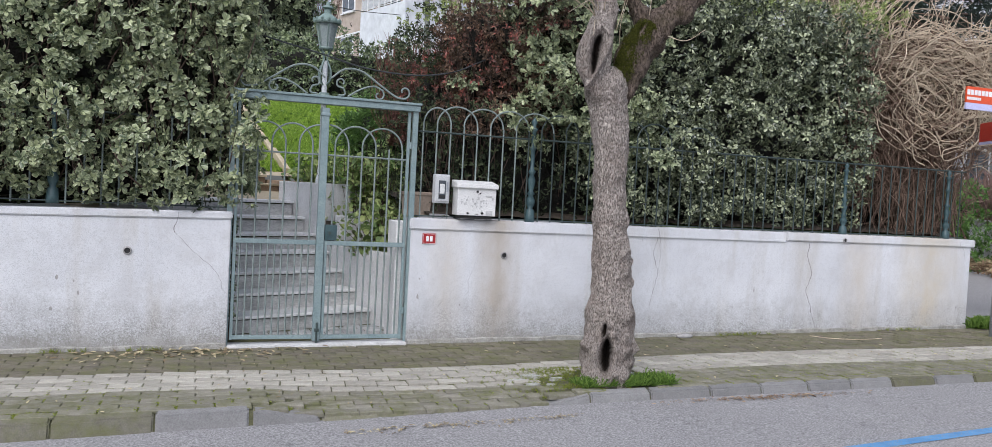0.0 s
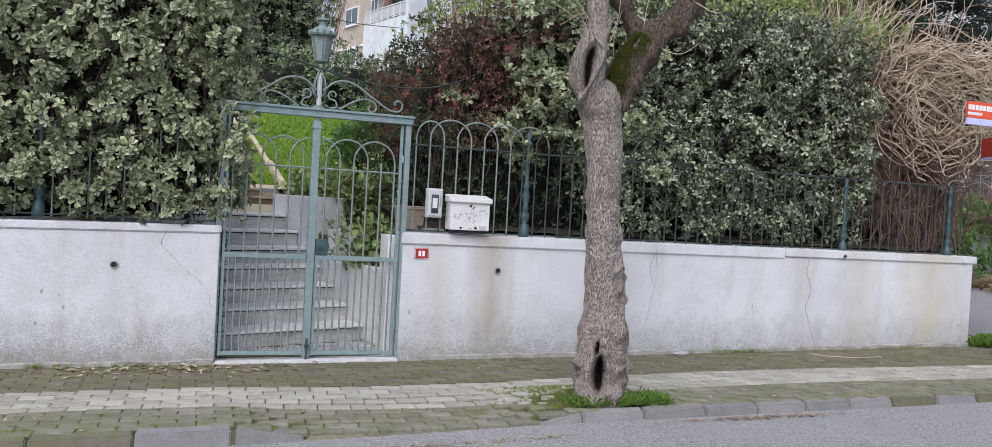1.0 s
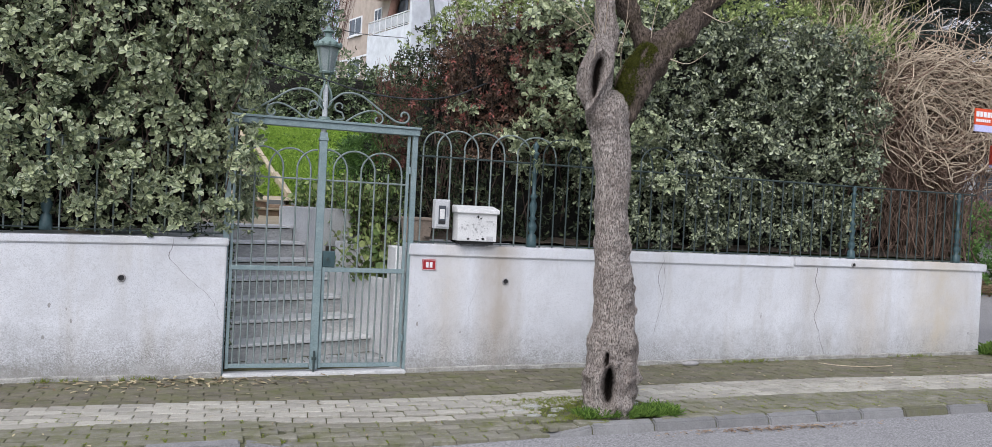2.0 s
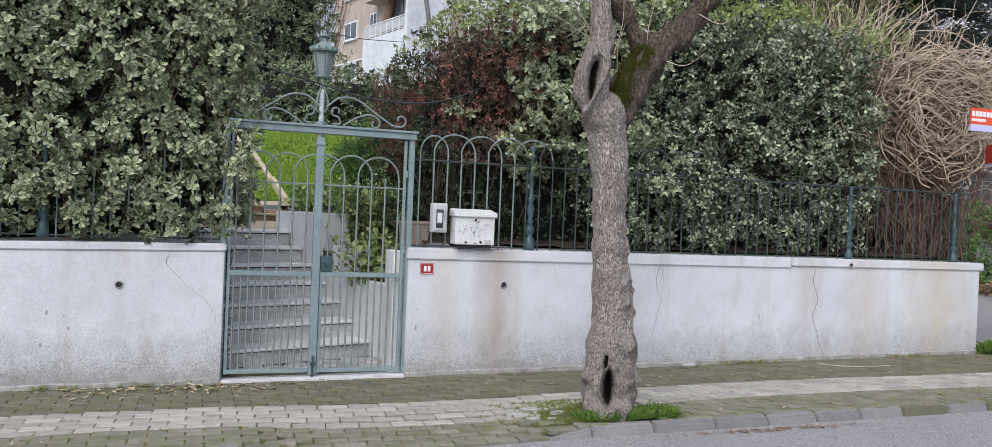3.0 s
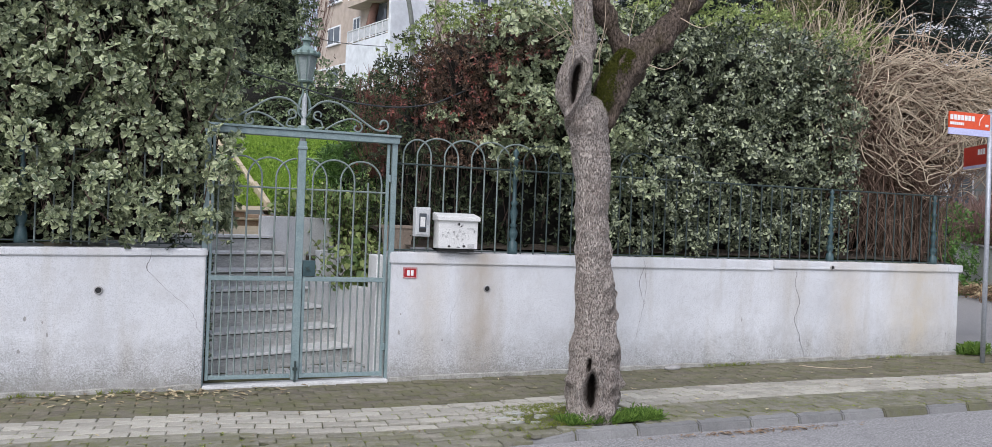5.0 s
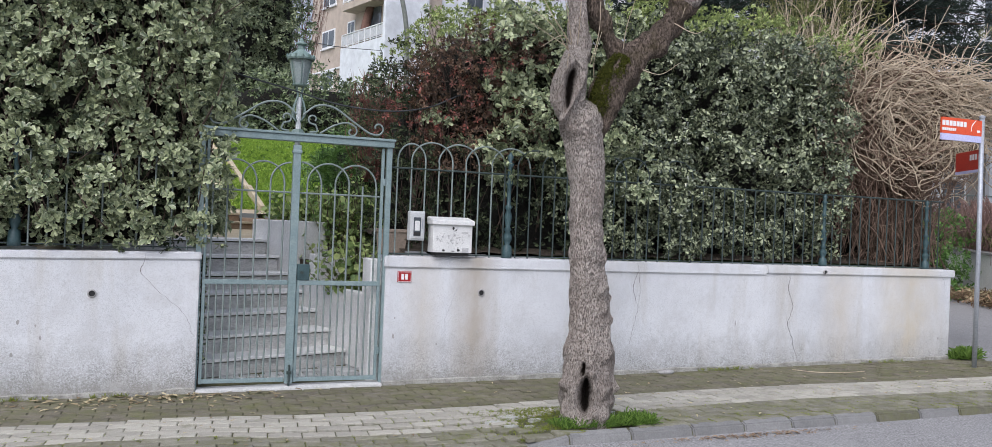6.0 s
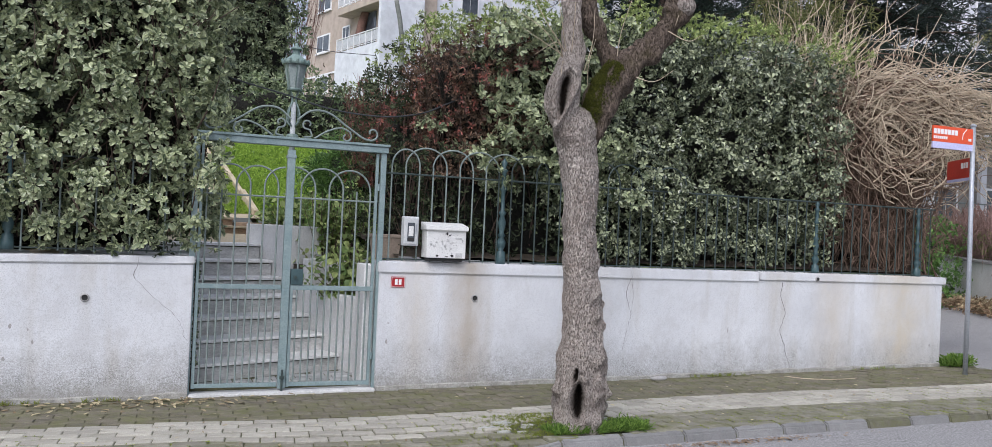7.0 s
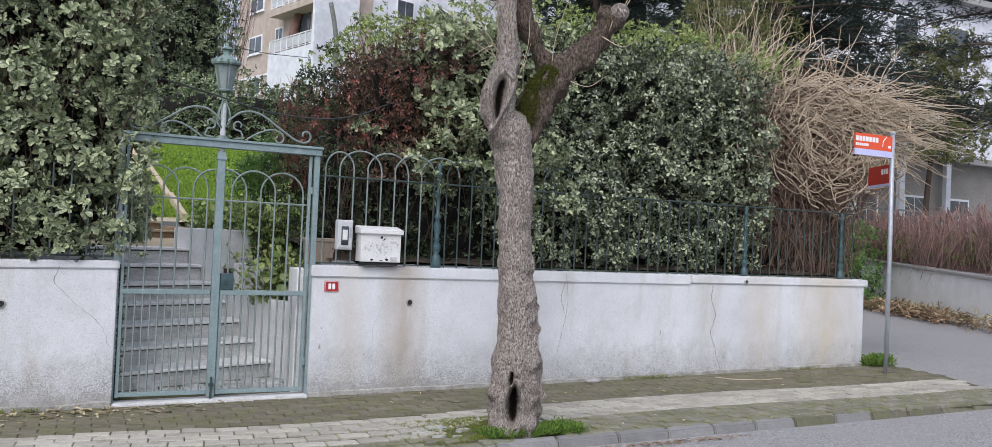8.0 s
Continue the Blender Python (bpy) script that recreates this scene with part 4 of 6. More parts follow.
def bark_body(path, rad, seg, hollows=(), knots=(), seed=0.0, rough=0.016, fine=0.009):
    """A limb with lumpy bark; hollows are pushed in, with a swollen lip round them."""
    bm = bmesh.new()
    rings, deep_in = [], set()
    rot_shade = bm.verts.layers.float.new("rot_shade")
    up = None
    for i, p in enumerate(path):
        d = (path[min(i + 1, len(path) - 1)] - path[max(i - 1, 0)]).normalized()
        if up is None:
            up = (Vector((0, -1, 0)) - d * d.dot(Vector((0, -1, 0)))).normalized()
        up = (up - d * up.dot(d)).normalized()
        side = d.cross(up)
        ring = []
        for k in range(seg):
            a = 2 * math.pi * k / seg
            n = up * math.cos(a) + side * math.sin(a)
            r, inside, rot_shade_amount = rad[i], False, 0.0
            w = p + n * r
            r += rough * noise.noise(w * 6 + Vector((seed, 0, 0))) * 1.6 + rough * noise.noise(Vector((w.x * 14, w.y * 14, w.z * 5)) + Vector((seed, 3, 0)))
            r += fine * noise.noise(Vector((w.x * 40, w.y * 40, w.z * 16 + seed)))
            for c, q, h in knots:
                e = (w - Vector(c)).length / q
                r += h * math.exp(-e * e * 2)
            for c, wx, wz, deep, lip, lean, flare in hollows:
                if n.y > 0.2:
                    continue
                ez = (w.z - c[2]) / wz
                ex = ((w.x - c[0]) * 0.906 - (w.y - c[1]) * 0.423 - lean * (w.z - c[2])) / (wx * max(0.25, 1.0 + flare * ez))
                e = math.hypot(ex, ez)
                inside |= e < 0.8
                # how strongly the hollow's dark wood and painted shade cover the bark
                rot_shade_amount = max(rot_shade_amount, min(1.0, max(0.0, (0.90 - e) / 0.11)))
                if e < 1:
                    q_ = min(1.0, (1 - e) * 2.2)
                    r -= deep * q_ * q_ * (3 - 2 * q_)
                else:
                    r += lip * math.exp(-((e - 1.25) / 0.3) ** 2)
            ring.append(bm.verts.new(p + n * max(r, 0.012)))
            ring[-1][rot_shade] = rot_shade_amount
            if inside:
                deep_in.add(ring[-1])
        rings.append(ring)
    for a, b in zip(rings, rings[1:]):
        for k in range(seg):
            bm.faces.new((a[k], a[(k + 1) % seg], b[(k + 1) % seg], b[k]))
    bm.faces.new(rings[-1])
    bm.faces.new(rings[0][::-1])
    if deep_in:
        for k in range(5):
            bmesh.ops.smooth_vert(bm, verts=list({v for q in deep_in for e in q.link_edges for v in e.verts}), factor=0.5, use_axis_x=True, use_axis_y=True, use_axis_z=True)
    return bm


def resample(points, radii, n):
    pts = spline(points, 12)
    rr = np.interp(np.linspace(0, 1, len(pts)), np.linspace(0, 1, len(radii)), radii)
    t = np.linspace(0, len(pts) - 1, n)
    out = [pts[int(q)].lerp(pts[min(int(q) + 1, len(pts) - 1)], q - int(q)) for q in t]
    return out, np.interp(t, np.arange(len(pts)), rr)


ROTTEN = surface("dark_rotten_wood", (0.012, 0.009, 0.007), (0.045, 0.032, 0.024), 12, 80, 0.95, bump=0.8, dist=0.01)


def tpart(name, bm, mat=None, label="", parent=None):
    ob = part(name, bm, mat or BARK, parent or tree, label, smooth=True)
    if parent is None:
        ob.matrix_parent_inverse = tree.matrix_basis.inverted()
    return ob


zz = np.linspace(-0.10, 2.66, 240)
path = [Vector((float(np.interp(z, [q[0] for q in TP], [q[1] for q in TP])), 6.5, float(z))) for z in zz]
rad = [float(np.interp(z, [q[0] for q in TP], [q[2] for q in TP])) for z in zz]
KN = [((3.45, 6.30, 1.32), 0.06, 0.035), ((3.43, 6.31, 1.12), 0.09, 0.035), ((3.45, 6.31, 0.98), 0.07, 0.030), ((3.50, 6.33, 1.05), 0.06, 0.03), ((3.27, 6.27, 0.66), 0.08, 0.045),
      ((3.50, 6.30, 0.58), 0.08, 0.045), ((3.40, 6.28, 0.55), 0.07, 0.04), ((3.15, 6.38, 0.78), 0.09, 0.025), ((3.53, 6.40, 0.30), 0.09, 0.03), ((3.52, 6.36, 0.14), 0.08, 0.03),
      ((3.17, 6.33, 0.02), 0.12, 0.03), ((3.10, 6.4, 2.42), 0.10, 0.03), ((3.42, 6.36, 0.80), 0.09, 0.02), ((3.47, 6.31, 0.72), 0.06, 0.025)]
random.seed(8)
for k in range(34):
    z = random.uniform(0.0, 0.78)
    an = random.uniform(-1.9, 1.3)
    rr0 = float(np.interp(z, [q[0] for q in TP], [q[2] for q in TP]))
    KN.append(((3.345 + rr0 * math.sin(an), 6.5 - rr0 * math.cos(an), z), random.uniform(0.035, 0.075), random.uniform(0.010, 0.034)))
for k in range(16):
    z = random.uniform(0.78, 1.45)
    an = random.uniform(-0.1, 1.2)
    KN.append(((3.33 + 0.17 * math.sin(an), 6.5 - 0.17 * math.cos(an), z), random.uniform(0.035, 0.06), random.uniform(0.016, 0.036)))
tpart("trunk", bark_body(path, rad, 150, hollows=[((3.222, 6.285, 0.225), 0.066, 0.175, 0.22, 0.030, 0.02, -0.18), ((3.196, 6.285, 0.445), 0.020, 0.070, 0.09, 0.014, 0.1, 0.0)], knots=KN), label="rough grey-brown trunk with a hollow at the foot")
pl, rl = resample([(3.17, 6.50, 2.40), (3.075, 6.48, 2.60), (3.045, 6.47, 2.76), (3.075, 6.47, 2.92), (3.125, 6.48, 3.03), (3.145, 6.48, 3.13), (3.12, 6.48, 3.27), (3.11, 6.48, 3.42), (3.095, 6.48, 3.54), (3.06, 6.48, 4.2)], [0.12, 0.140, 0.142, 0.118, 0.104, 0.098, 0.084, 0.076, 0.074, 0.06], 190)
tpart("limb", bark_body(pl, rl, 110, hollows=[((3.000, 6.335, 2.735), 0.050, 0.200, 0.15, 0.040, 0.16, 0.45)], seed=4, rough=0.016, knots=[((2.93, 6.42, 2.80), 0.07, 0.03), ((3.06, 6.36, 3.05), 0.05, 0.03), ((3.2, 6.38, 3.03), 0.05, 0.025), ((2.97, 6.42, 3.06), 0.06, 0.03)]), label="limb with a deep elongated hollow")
pr, rr_ = resample([(3.27, 6.50, 2.36), (3.335, 6.47, 2.51), (3.39, 6.45, 2.67), (3.455, 6.44, 2.84), (3.56, 6.42, 2.99), (3.705, 6.39, 3.12), (3.85, 6.36, 3.265), (3.965, 6.34, 3.41), (4.03, 6.32, 3.54), (4.05, 6.31, 3.62)], [0.10, 0.120, 0.148, 0.148, 0.132, 0.110, 0.102, 0.100, 0.102, 0.100], 130)
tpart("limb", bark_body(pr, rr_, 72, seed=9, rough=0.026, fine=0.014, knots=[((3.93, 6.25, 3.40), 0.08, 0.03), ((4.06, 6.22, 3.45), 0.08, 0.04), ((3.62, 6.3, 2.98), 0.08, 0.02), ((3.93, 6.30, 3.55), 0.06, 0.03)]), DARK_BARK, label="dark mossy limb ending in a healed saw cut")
cut = tpart("cut_face", tube([(4.055, 6.24, 3.575), (4.050, 6.195, 3.580), (4.049, 6.185, 3.581), (4.050, 6.205, 3.581)], [0.085, 0.074, 0.056, 0.036], 18), BARK, "healed saw cut with a dark heart")
tpart("cut_heart", tube([(4.050, 6.21, 3.581), (4.050, 6.202, 3.581)], [0.038, 0.030], 12), ROTTEN, parent=cut)
pm, rm = resample([(3.52, 6.50, 2.90), (3.525, 6.53, 3.05), (3.44, 6.55, 3.23), (3.37, 6.56, 3.39), (3.302, 6.57, 3.57), (3.22, 6.58, 4.3)], [0.09, 0.088, 0.082, 0.080, 0.078, 0.07], 100)
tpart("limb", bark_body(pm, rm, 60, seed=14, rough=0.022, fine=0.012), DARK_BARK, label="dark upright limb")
for k, (p0, p1, p2) in enumerate([((3.0, 6.4, 3.06), (2.85, 6.2, 3.12), (2.62, 6.1, 2.98)), ((2.98, 6.4, 3.08), (2.8, 6.25, 3.1), (2.55, 6.2, 3.2)), ((3.02, 6.38, 3.1), (2.9, 6.25, 3.35), (2.8, 6.2, 3.7)), ((3.0, 6.4, 3.05), (2.75, 6.3, 3.25), (2.3, 6.2, 3.4)),
                                   ((3.06, 6.36, 3.1), (3.0, 6.2, 3.4), (2.95, 6.1, 3.9)), ((3.5, 6.4, 3.0), (3.48, 6.3, 3.3), (3.6, 6.2, 3.8)), ((3.6, 6.3, 2.95), (3.75, 6.2, 2.9), (3.9, 6.15, 3.0)), ((3.9, 6.25, 3.35), (4.0, 6.1, 3.25), (4.1, 6.05, 3.3)),
                                   ((3.2, 6.4, 2.95), (3.22, 6.3, 3.2), (3.2, 6.25, 3.45)), ((3.95, 6.22, 3.4), (3.9, 6.1, 3.45), (3.85, 6.05, 3.38)), ((3.25, 6.42, 2.85), (3.2, 6.32, 3.0), (3.22, 6.25, 3.2)), ((3.0, 6.36, 3.0), (2.93, 6.25, 2.98), (2.9, 6.2, 2.85)),
                                   ((4.1, 6.25, 3.6), (4.2, 6.2, 3.8), (4.35, 6.1, 4.1)), ((4.08, 6.25, 3.6), (4.12, 6.2, 3.75), (4.05, 6.1, 4.1)), ((3.02, 6.4, 3.1), (2.7, 6.3, 3.45), (2.5, 6.2, 3.9))]):
    tpart("shoot", tube(spline([p0, p1, p2], 8), [0.0045 - 0.003 * q / 16 for q in range(17)], 5), DRY_STEM, "thin pale sucker shoot")
mp, md = [], []
for q in range(9000):
    i = int(RNG.uniform(8, 58))
    w, r = pr[i], rr_[i]
    an = RNG.normal(1.10, 0.36)
    n = Vector((-math.sin(an), -math.cos(an), 0.1))
    d = (pr[min(i + 1, 129)] - pr[i - 1]).normalized()
    n = (n - d * n.dot(d)).normalized()
    if noise.noise(w * 7 + n * 3) + 0.35 * RNG.normal() > 0.12:
        mp.append(w + n * (r * RNG.uniform(0.98, 1.10)))
        md.append(n)
ms = leaves("moss", np.array([tuple(q) for q in mp]), np.array([tuple(q) for q in md]), 0.013, MOSS, tree, 4, 0.6)
ms.matrix_parent_inverse = tree.matrix_basis.inverted()
ms["label"] = "dark green moss on the limb"

# ---------------------------------------------------------------- hedges and shrubs
def hedge_left():
    h = thing("clipped_hedge", "tall variegated evergreen hedge overhanging the white wall", "hedge")
    lump("hedge_shade_core", -7.5, 0.28, 8.75, 10.2, 1.25, 5.2, SHADE_CORE, h)

    def keep(p):
        edge = 0.44 + 0.24 * np.clip((p[:, 2] - 1.3) / 1.2, 0, 1) + 0.08 * np.sin(p[:, 2] * 5) + np.clip(p[:, 1] - 8.9, 0, 1) * -0.15
        return (p[:, 0] < edge) & (p[:, 1] > 8.18) & (p[:, 1] < 9.6) & (p[:, 2] > 1.24) & ((p[:, 2] > 1.42) | (p[:, 1] < 8.9)) & (p[:, 0] > -2.75)
    p, d = clump_shell([(-2.6, 0.36, 8.56, 9.3, 1.46, 4.6)], 0.27, 0.185, 112, keep=keep)
    leaves("foliage", p, d, RNG.uniform(0.042, 0.082, len(p)), VARIEGATED, h, 8, 0.58)
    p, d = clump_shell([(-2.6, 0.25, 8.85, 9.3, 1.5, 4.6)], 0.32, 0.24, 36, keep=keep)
    leaves("inner_foliage", p, d, 0.070, SHADED_LEAF, h, 7, 0.55)
    tw = []
    for i in range(420):
        a = np.array([RNG.uniform(-2.6, 0.3), RNG.uniform(8.62, 8.85), RNG.uniform(1.3, 4.2)])
        b = a + np.array([RNG.normal(0, 0.25), RNG.normal(-0.1, 0.1), RNG.uniform(0.3, 0.9)])
        tw.append(spline([a, (a + b) / 2 + RNG.normal(0, 0.06, 3), b], 5))
    stems("twig_mass", tw, 0.008, TWIG, h)
    p, d = clump_shell([(-7, -2.7, 8.7, 9.2, 1.5, 4.9)], 0.5, 0.4, 16)
    leaves("foliage", p, d, 0.10, VARIEGATED, h, 6, 0.45)


def hedge_right():
    h = thing("clipped_hedge", "long dark evergreen hedge behind the iron railing", "hedge")
    lump("hedge_shade_core", 2.9, 8.35, 9.25, 10.6, 1.25, 3.82, SHADE_CORE, h)

    def top_line(x):
        return np.interp(x, [2.2, 2.8, 3.6, 5.0, 7.0, 8.4], [3.45, 3.92, 4.10, 4.20, 4.25, 4.05])

    def keep_ivy(p):
        left = 4.35 + 0.5 * np.sin(p[:, 2] * 2.3)
        return (p[:, 0] > left) & (p[:, 2] < top_line(p[:, 0])) & (p[:, 1] > 8.52) & (p[:, 2] > 1.27) & (p[:, 0] < 8.35 - 0.25 * np.abs(p[:, 2] - 2.9))
    p, d = clump_shell([(4.2, 8.25, 8.85, 9.6, 1.5, 3.95)], 0.29, 0.20, 112, keep=keep_ivy)
    leaves("foliage", p, d, RNG.uniform(0.042, 0.075, len(p)), IVY, h, 6, 0.60, lift=(-10, 50))

    def keep_var(p):
        n = np.sin(p[:, 0] * 3.1) * 0.3 + np.sin(p[:, 2] * 4.0 + p[:, 0]) * 0.25
        in_band = (p[:, 0] > np.where(p[:, 2] < 2.6, 3.05, 3.35) + n * 0.5) & (p[:, 0] < 5.0 + n) & ((p[:, 2] > 2.35) | (p[:, 0] > 4.3) | (np.sin(p[:, 0] * 9 + p[:, 2] * 7) > 0.55))
        return in_band & (p[:, 2] < top_line(p[:, 0])) & (p[:, 1] > 8.45) & (p[:, 2] > 1.35)
    p, d = clump_shell([(3.2, 5.2, 8.70, 9.3, 2.0, 3.8)], 0.34, 0.20, 74, keep=keep_var)
    leaves("foliage", p, d, RNG.uniform(0.045, 0.085, len(p)), VARIEGATED, h, 8, 0.58)

    p, d = clump_shell([(2.75, 3.9, 8.85, 9.2, 2.35, 3.75)], 0.36, 0.18, 56, keep=lambda p: np.sin(p[:, 0] * 7 + p[:, 2] * 5) + np.sin(p[:, 2] * 9 - p[:, 0] * 4) > 0.0)
    leaves("foliage", p, d, RNG.uniform(0.045, 0.080, len(p)), VARIEGATED, h, 8, 0.55)

    def keep_top(p):
        return (p[:, 2] > top_line(p[:, 0]) - 0.22) & (p[:, 2] < top_line(p[:, 0]) + 0.15) & (p[:, 1] > 8.5)
    p, d = clump_shell([(2.7, 8.2, 8.9, 10.3, 3.6, 4.2)], 0.36, 0.28, 90, face=(0, -0.5, 1), keep=keep_top)
    leaves("foliage", p, d, RNG.uniform(0.035, 0.058, len(p)), TOP_LEAF, h, 8, 0.42, lift=(20, 70))

    def keep_dark(p):
        return (p[:, 2] < np.where(p[:, 0] < 3.5, 2.5, top_line(p[:, 0]))) & (p[:, 2] > 1.3) & (p[:, 1] > 8.7)
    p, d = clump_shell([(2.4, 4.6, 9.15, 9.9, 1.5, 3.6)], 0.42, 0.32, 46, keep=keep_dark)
    leaves("foliage", p, d, 0.07, SHADED_LEAF, h, 6, 0.4)
    tw = []
    for i in range(150):
        x = RNG.uniform(2.5, 4.8)
        a = np.array([x, RNG.uniform(9.3, 9.8), 1.3])
        b = a + np.array([RNG.normal(0, 0.35), RNG.normal(-0.15, 0.15), RNG.uniform(1.2, 2.4)])
        m = (a + b) / 2 + RNG.normal(0, 0.12, 3)
        tw.append(spline([a, m, b], 6))
    stems("twig_mass", tw, 0.008, TWIG, h)
    return h


BACK_LEAF = leaf_material("garden_hedge_leaf", (0.035, 0.060, 0.028), (0.27, 0.33, 0.17), None, 0.4, 0.1, 0.5, 0.4)
STRAP = leaf_material("dark_strap_leaf", (0.04, 0.10, 0.025), (0.22, 0.36, 0.11), None, 0.4, 0.15)
hedge_left()
right_hedge = hedge_right()


def shrub(name, label, cat, x0, x1, y0, y1, z0, z1, mat, size, density, step=0.4, r=0.32, count=6, width=0.5, twigs=40, core=True, twig_mat=TWIG):
    s = thing(name, label, cat)
    if core:
        lump("shrub_shade_core", x0 + 0.25, x1 - 0.25, y0 + 0.35, y1 + 0.3, z0, z1 - 0.3, SHADE_CORE, s, cut=0.5)
    cx, cz, hx, hz = (x0 + x1) / 2, z0 + (z1 - z0) * 0.45, (x1 - x0) / 2, (z1 - z0) * 0.6

    def keep(p):
        return (np.abs((p[:, 0] - cx) / hx) ** 2.6 + np.abs((p[:, 2] - cz) / hz) ** 2.6 < 1 + 0.25 * np.sin(p[:, 0] * 4 + p[:, 2] * 5)) & (p[:, 2] > z0 - 0.1)
    p, d = clump_shell([(x0, x1, y0, y1, z0, z1)], step, r, density, keep=keep)
    leaves("foliage", p, d, size, mat, s, count, width)
    tw = []
    for i in range(twigs):
        a = np.array([RNG.uniform(x0 + hx * 0.5, x1 - hx * 0.5), (y0 + y1) / 2, z0 - 0.1])
        b = np.array([RNG.uniform(x0, x1), RNG.uniform(y0 - 0.2, y1), RNG.uniform(z0 + (z1 - z0) * 0.6, z1 + 0.15)])
        tw.append(spline([a, (a + b) / 2 + RNG.normal(0, 0.12, 3), b], 6))
    if tw:
        stems("twig_mass", tw, 0.006, twig_mat, s)
    return s


RED_TWIG = surface("red_brown_twig", (0.10, 0.045, 0.035), (0.24, 0.12, 0.095), 9, 70, 0.9)
shrub("red_shrub", "sparse reddish shrub with bare twigs behind the fence", "shrub", 2.45, 4.2, 9.25, 9.9, 2.25, 3.80, RUSSET, 0.045, 200, twigs=170, core=False)
p, d = clump_shell([(2.45, 3.6, 9.10, 9.6, 2.65, 3.75)], 0.34, 0.26, 46, keep=lambda p: (p[:, 2] < 3.0 + 0.75 * (p[:, 0] - 2.2)) & (p[:, 2] > 2.5))
leaves("foliage", p, d, RNG.uniform(0.03, 0.052, len(p)), RED_LEAF, bpy.data.objects["red_shrub"], 6, 0.5)
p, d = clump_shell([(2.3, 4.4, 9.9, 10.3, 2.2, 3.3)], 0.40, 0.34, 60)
leaves("inner_foliage", p, d, 0.06, SHADED_LEAF, bpy.data.objects["red_shrub"], 6, 0.4)
lump("shrub_shade_core", 2.45, 4.4, 9.9, 10.6, 1.25, 3.0, SHADE_CORE, bpy.data.objects["red_shrub"], cut=0.5)
shrub("red_shrub", "low reddish shrub behind the gate scrolls", "shrub", 2.1, 3.1, 10.9, 11.5, 2.2, 3.45, RED_LEAF, 0.045, 26, core=False, twigs=240, twig_mat=RED_TWIG)
shrub("garden_hedge", "dark ivy-covered hedge at the back of the lawn", "hedge", 0.9, 8.2, 21.5, 22.8, 3.4, 5.15, BACK_LEAF, 0.11, 26, 0.6, 0.5)
shrub("garden_shrub", "dark evergreen shrub beside the lawn", "shrub", 2.2, 5.0, 13.4, 14.6, 1.6, 3.1, STRAP, 0.17, 55, 0.45, 0.36, width=0.10, count=10)
GREY_LEAF = leaf_material("grey_green_leaf", (0.05, 0.075, 0.04), (0.30, 0.34, 0.20), None, 0.45, 0.15, 0.4, 0.4)
shrub("garden_tree", "dense grey-green tree behind the hedge", "tree", -2.5, 3.3, 24.0, 26.5, 3.8, 11.0, GREY_LEAF, 0.12, 26, 0.8, 0.7, twigs=200, twig_mat=RED_TWIG)
shrub("bare_shrub", "bare twiggy shrub before the beige house", "shrub", 2.2, 4.6, 27.0, 28.0, 5.0, 10.4, RUSSET, 0.08, 0.3, 0.9, 0.6, core=False, twigs=170, twig_mat=RED_TWIG)

# yellow-green plants in the planters
def mallow(x, y, z0, h, spread, n):
    s = thing("planter_shrub", "yellow-green broad-leaved plant in the planter", "plant", "planter plants", at=(x, y, z0))
    tw, pos = [], []
    for i in range(n):
        b = np.array([RNG.normal(0, spread), RNG.normal(-0.05, spread * 0.6), RNG.uniform(0.15, 1) * h])
        a = np.array([b[0] * 0.3, b[1] * 0.3, 0.0])
        path = spline([a, (a + b) / 2 + RNG.normal(0, 0.04, 3), b], 5)
        tw.append(path)
        for q in path[3::2]:
            pos.append(np.array(q) + RNG.normal(0, 0.03, 3))
    stems("stalk_mass", tw, 0.006, TWIG, s)
    pos = np.array(pos)
    leaves("foliage", pos, np.tile([0, -0.6, 0.8], (len(pos), 1)), 0.085, YOUNG, s, 3, 0.95, lift=(-20, 40), jitter=0.6, curl=0.1)


mallow(2.15, 10.0, 0.70, 0.70, 0.28, 80)
mallow(1.95, 11.1, 1.08, 0.95, 0.28, 85)
mallow(2.35, 11.2, 1.08, 1.20, 0.26, 60)
mallow(1.62, 12.2, 1.5, 0.60, 0.22, 40)

# ---------------------------------------------------------------- dry climber at the wall's end
ROOT_STEM = surface("dark_brown_old_stem", (0.050, 0.032, 0.023), (0.22, 0.145, 0.105), 5, 70, 0.9)


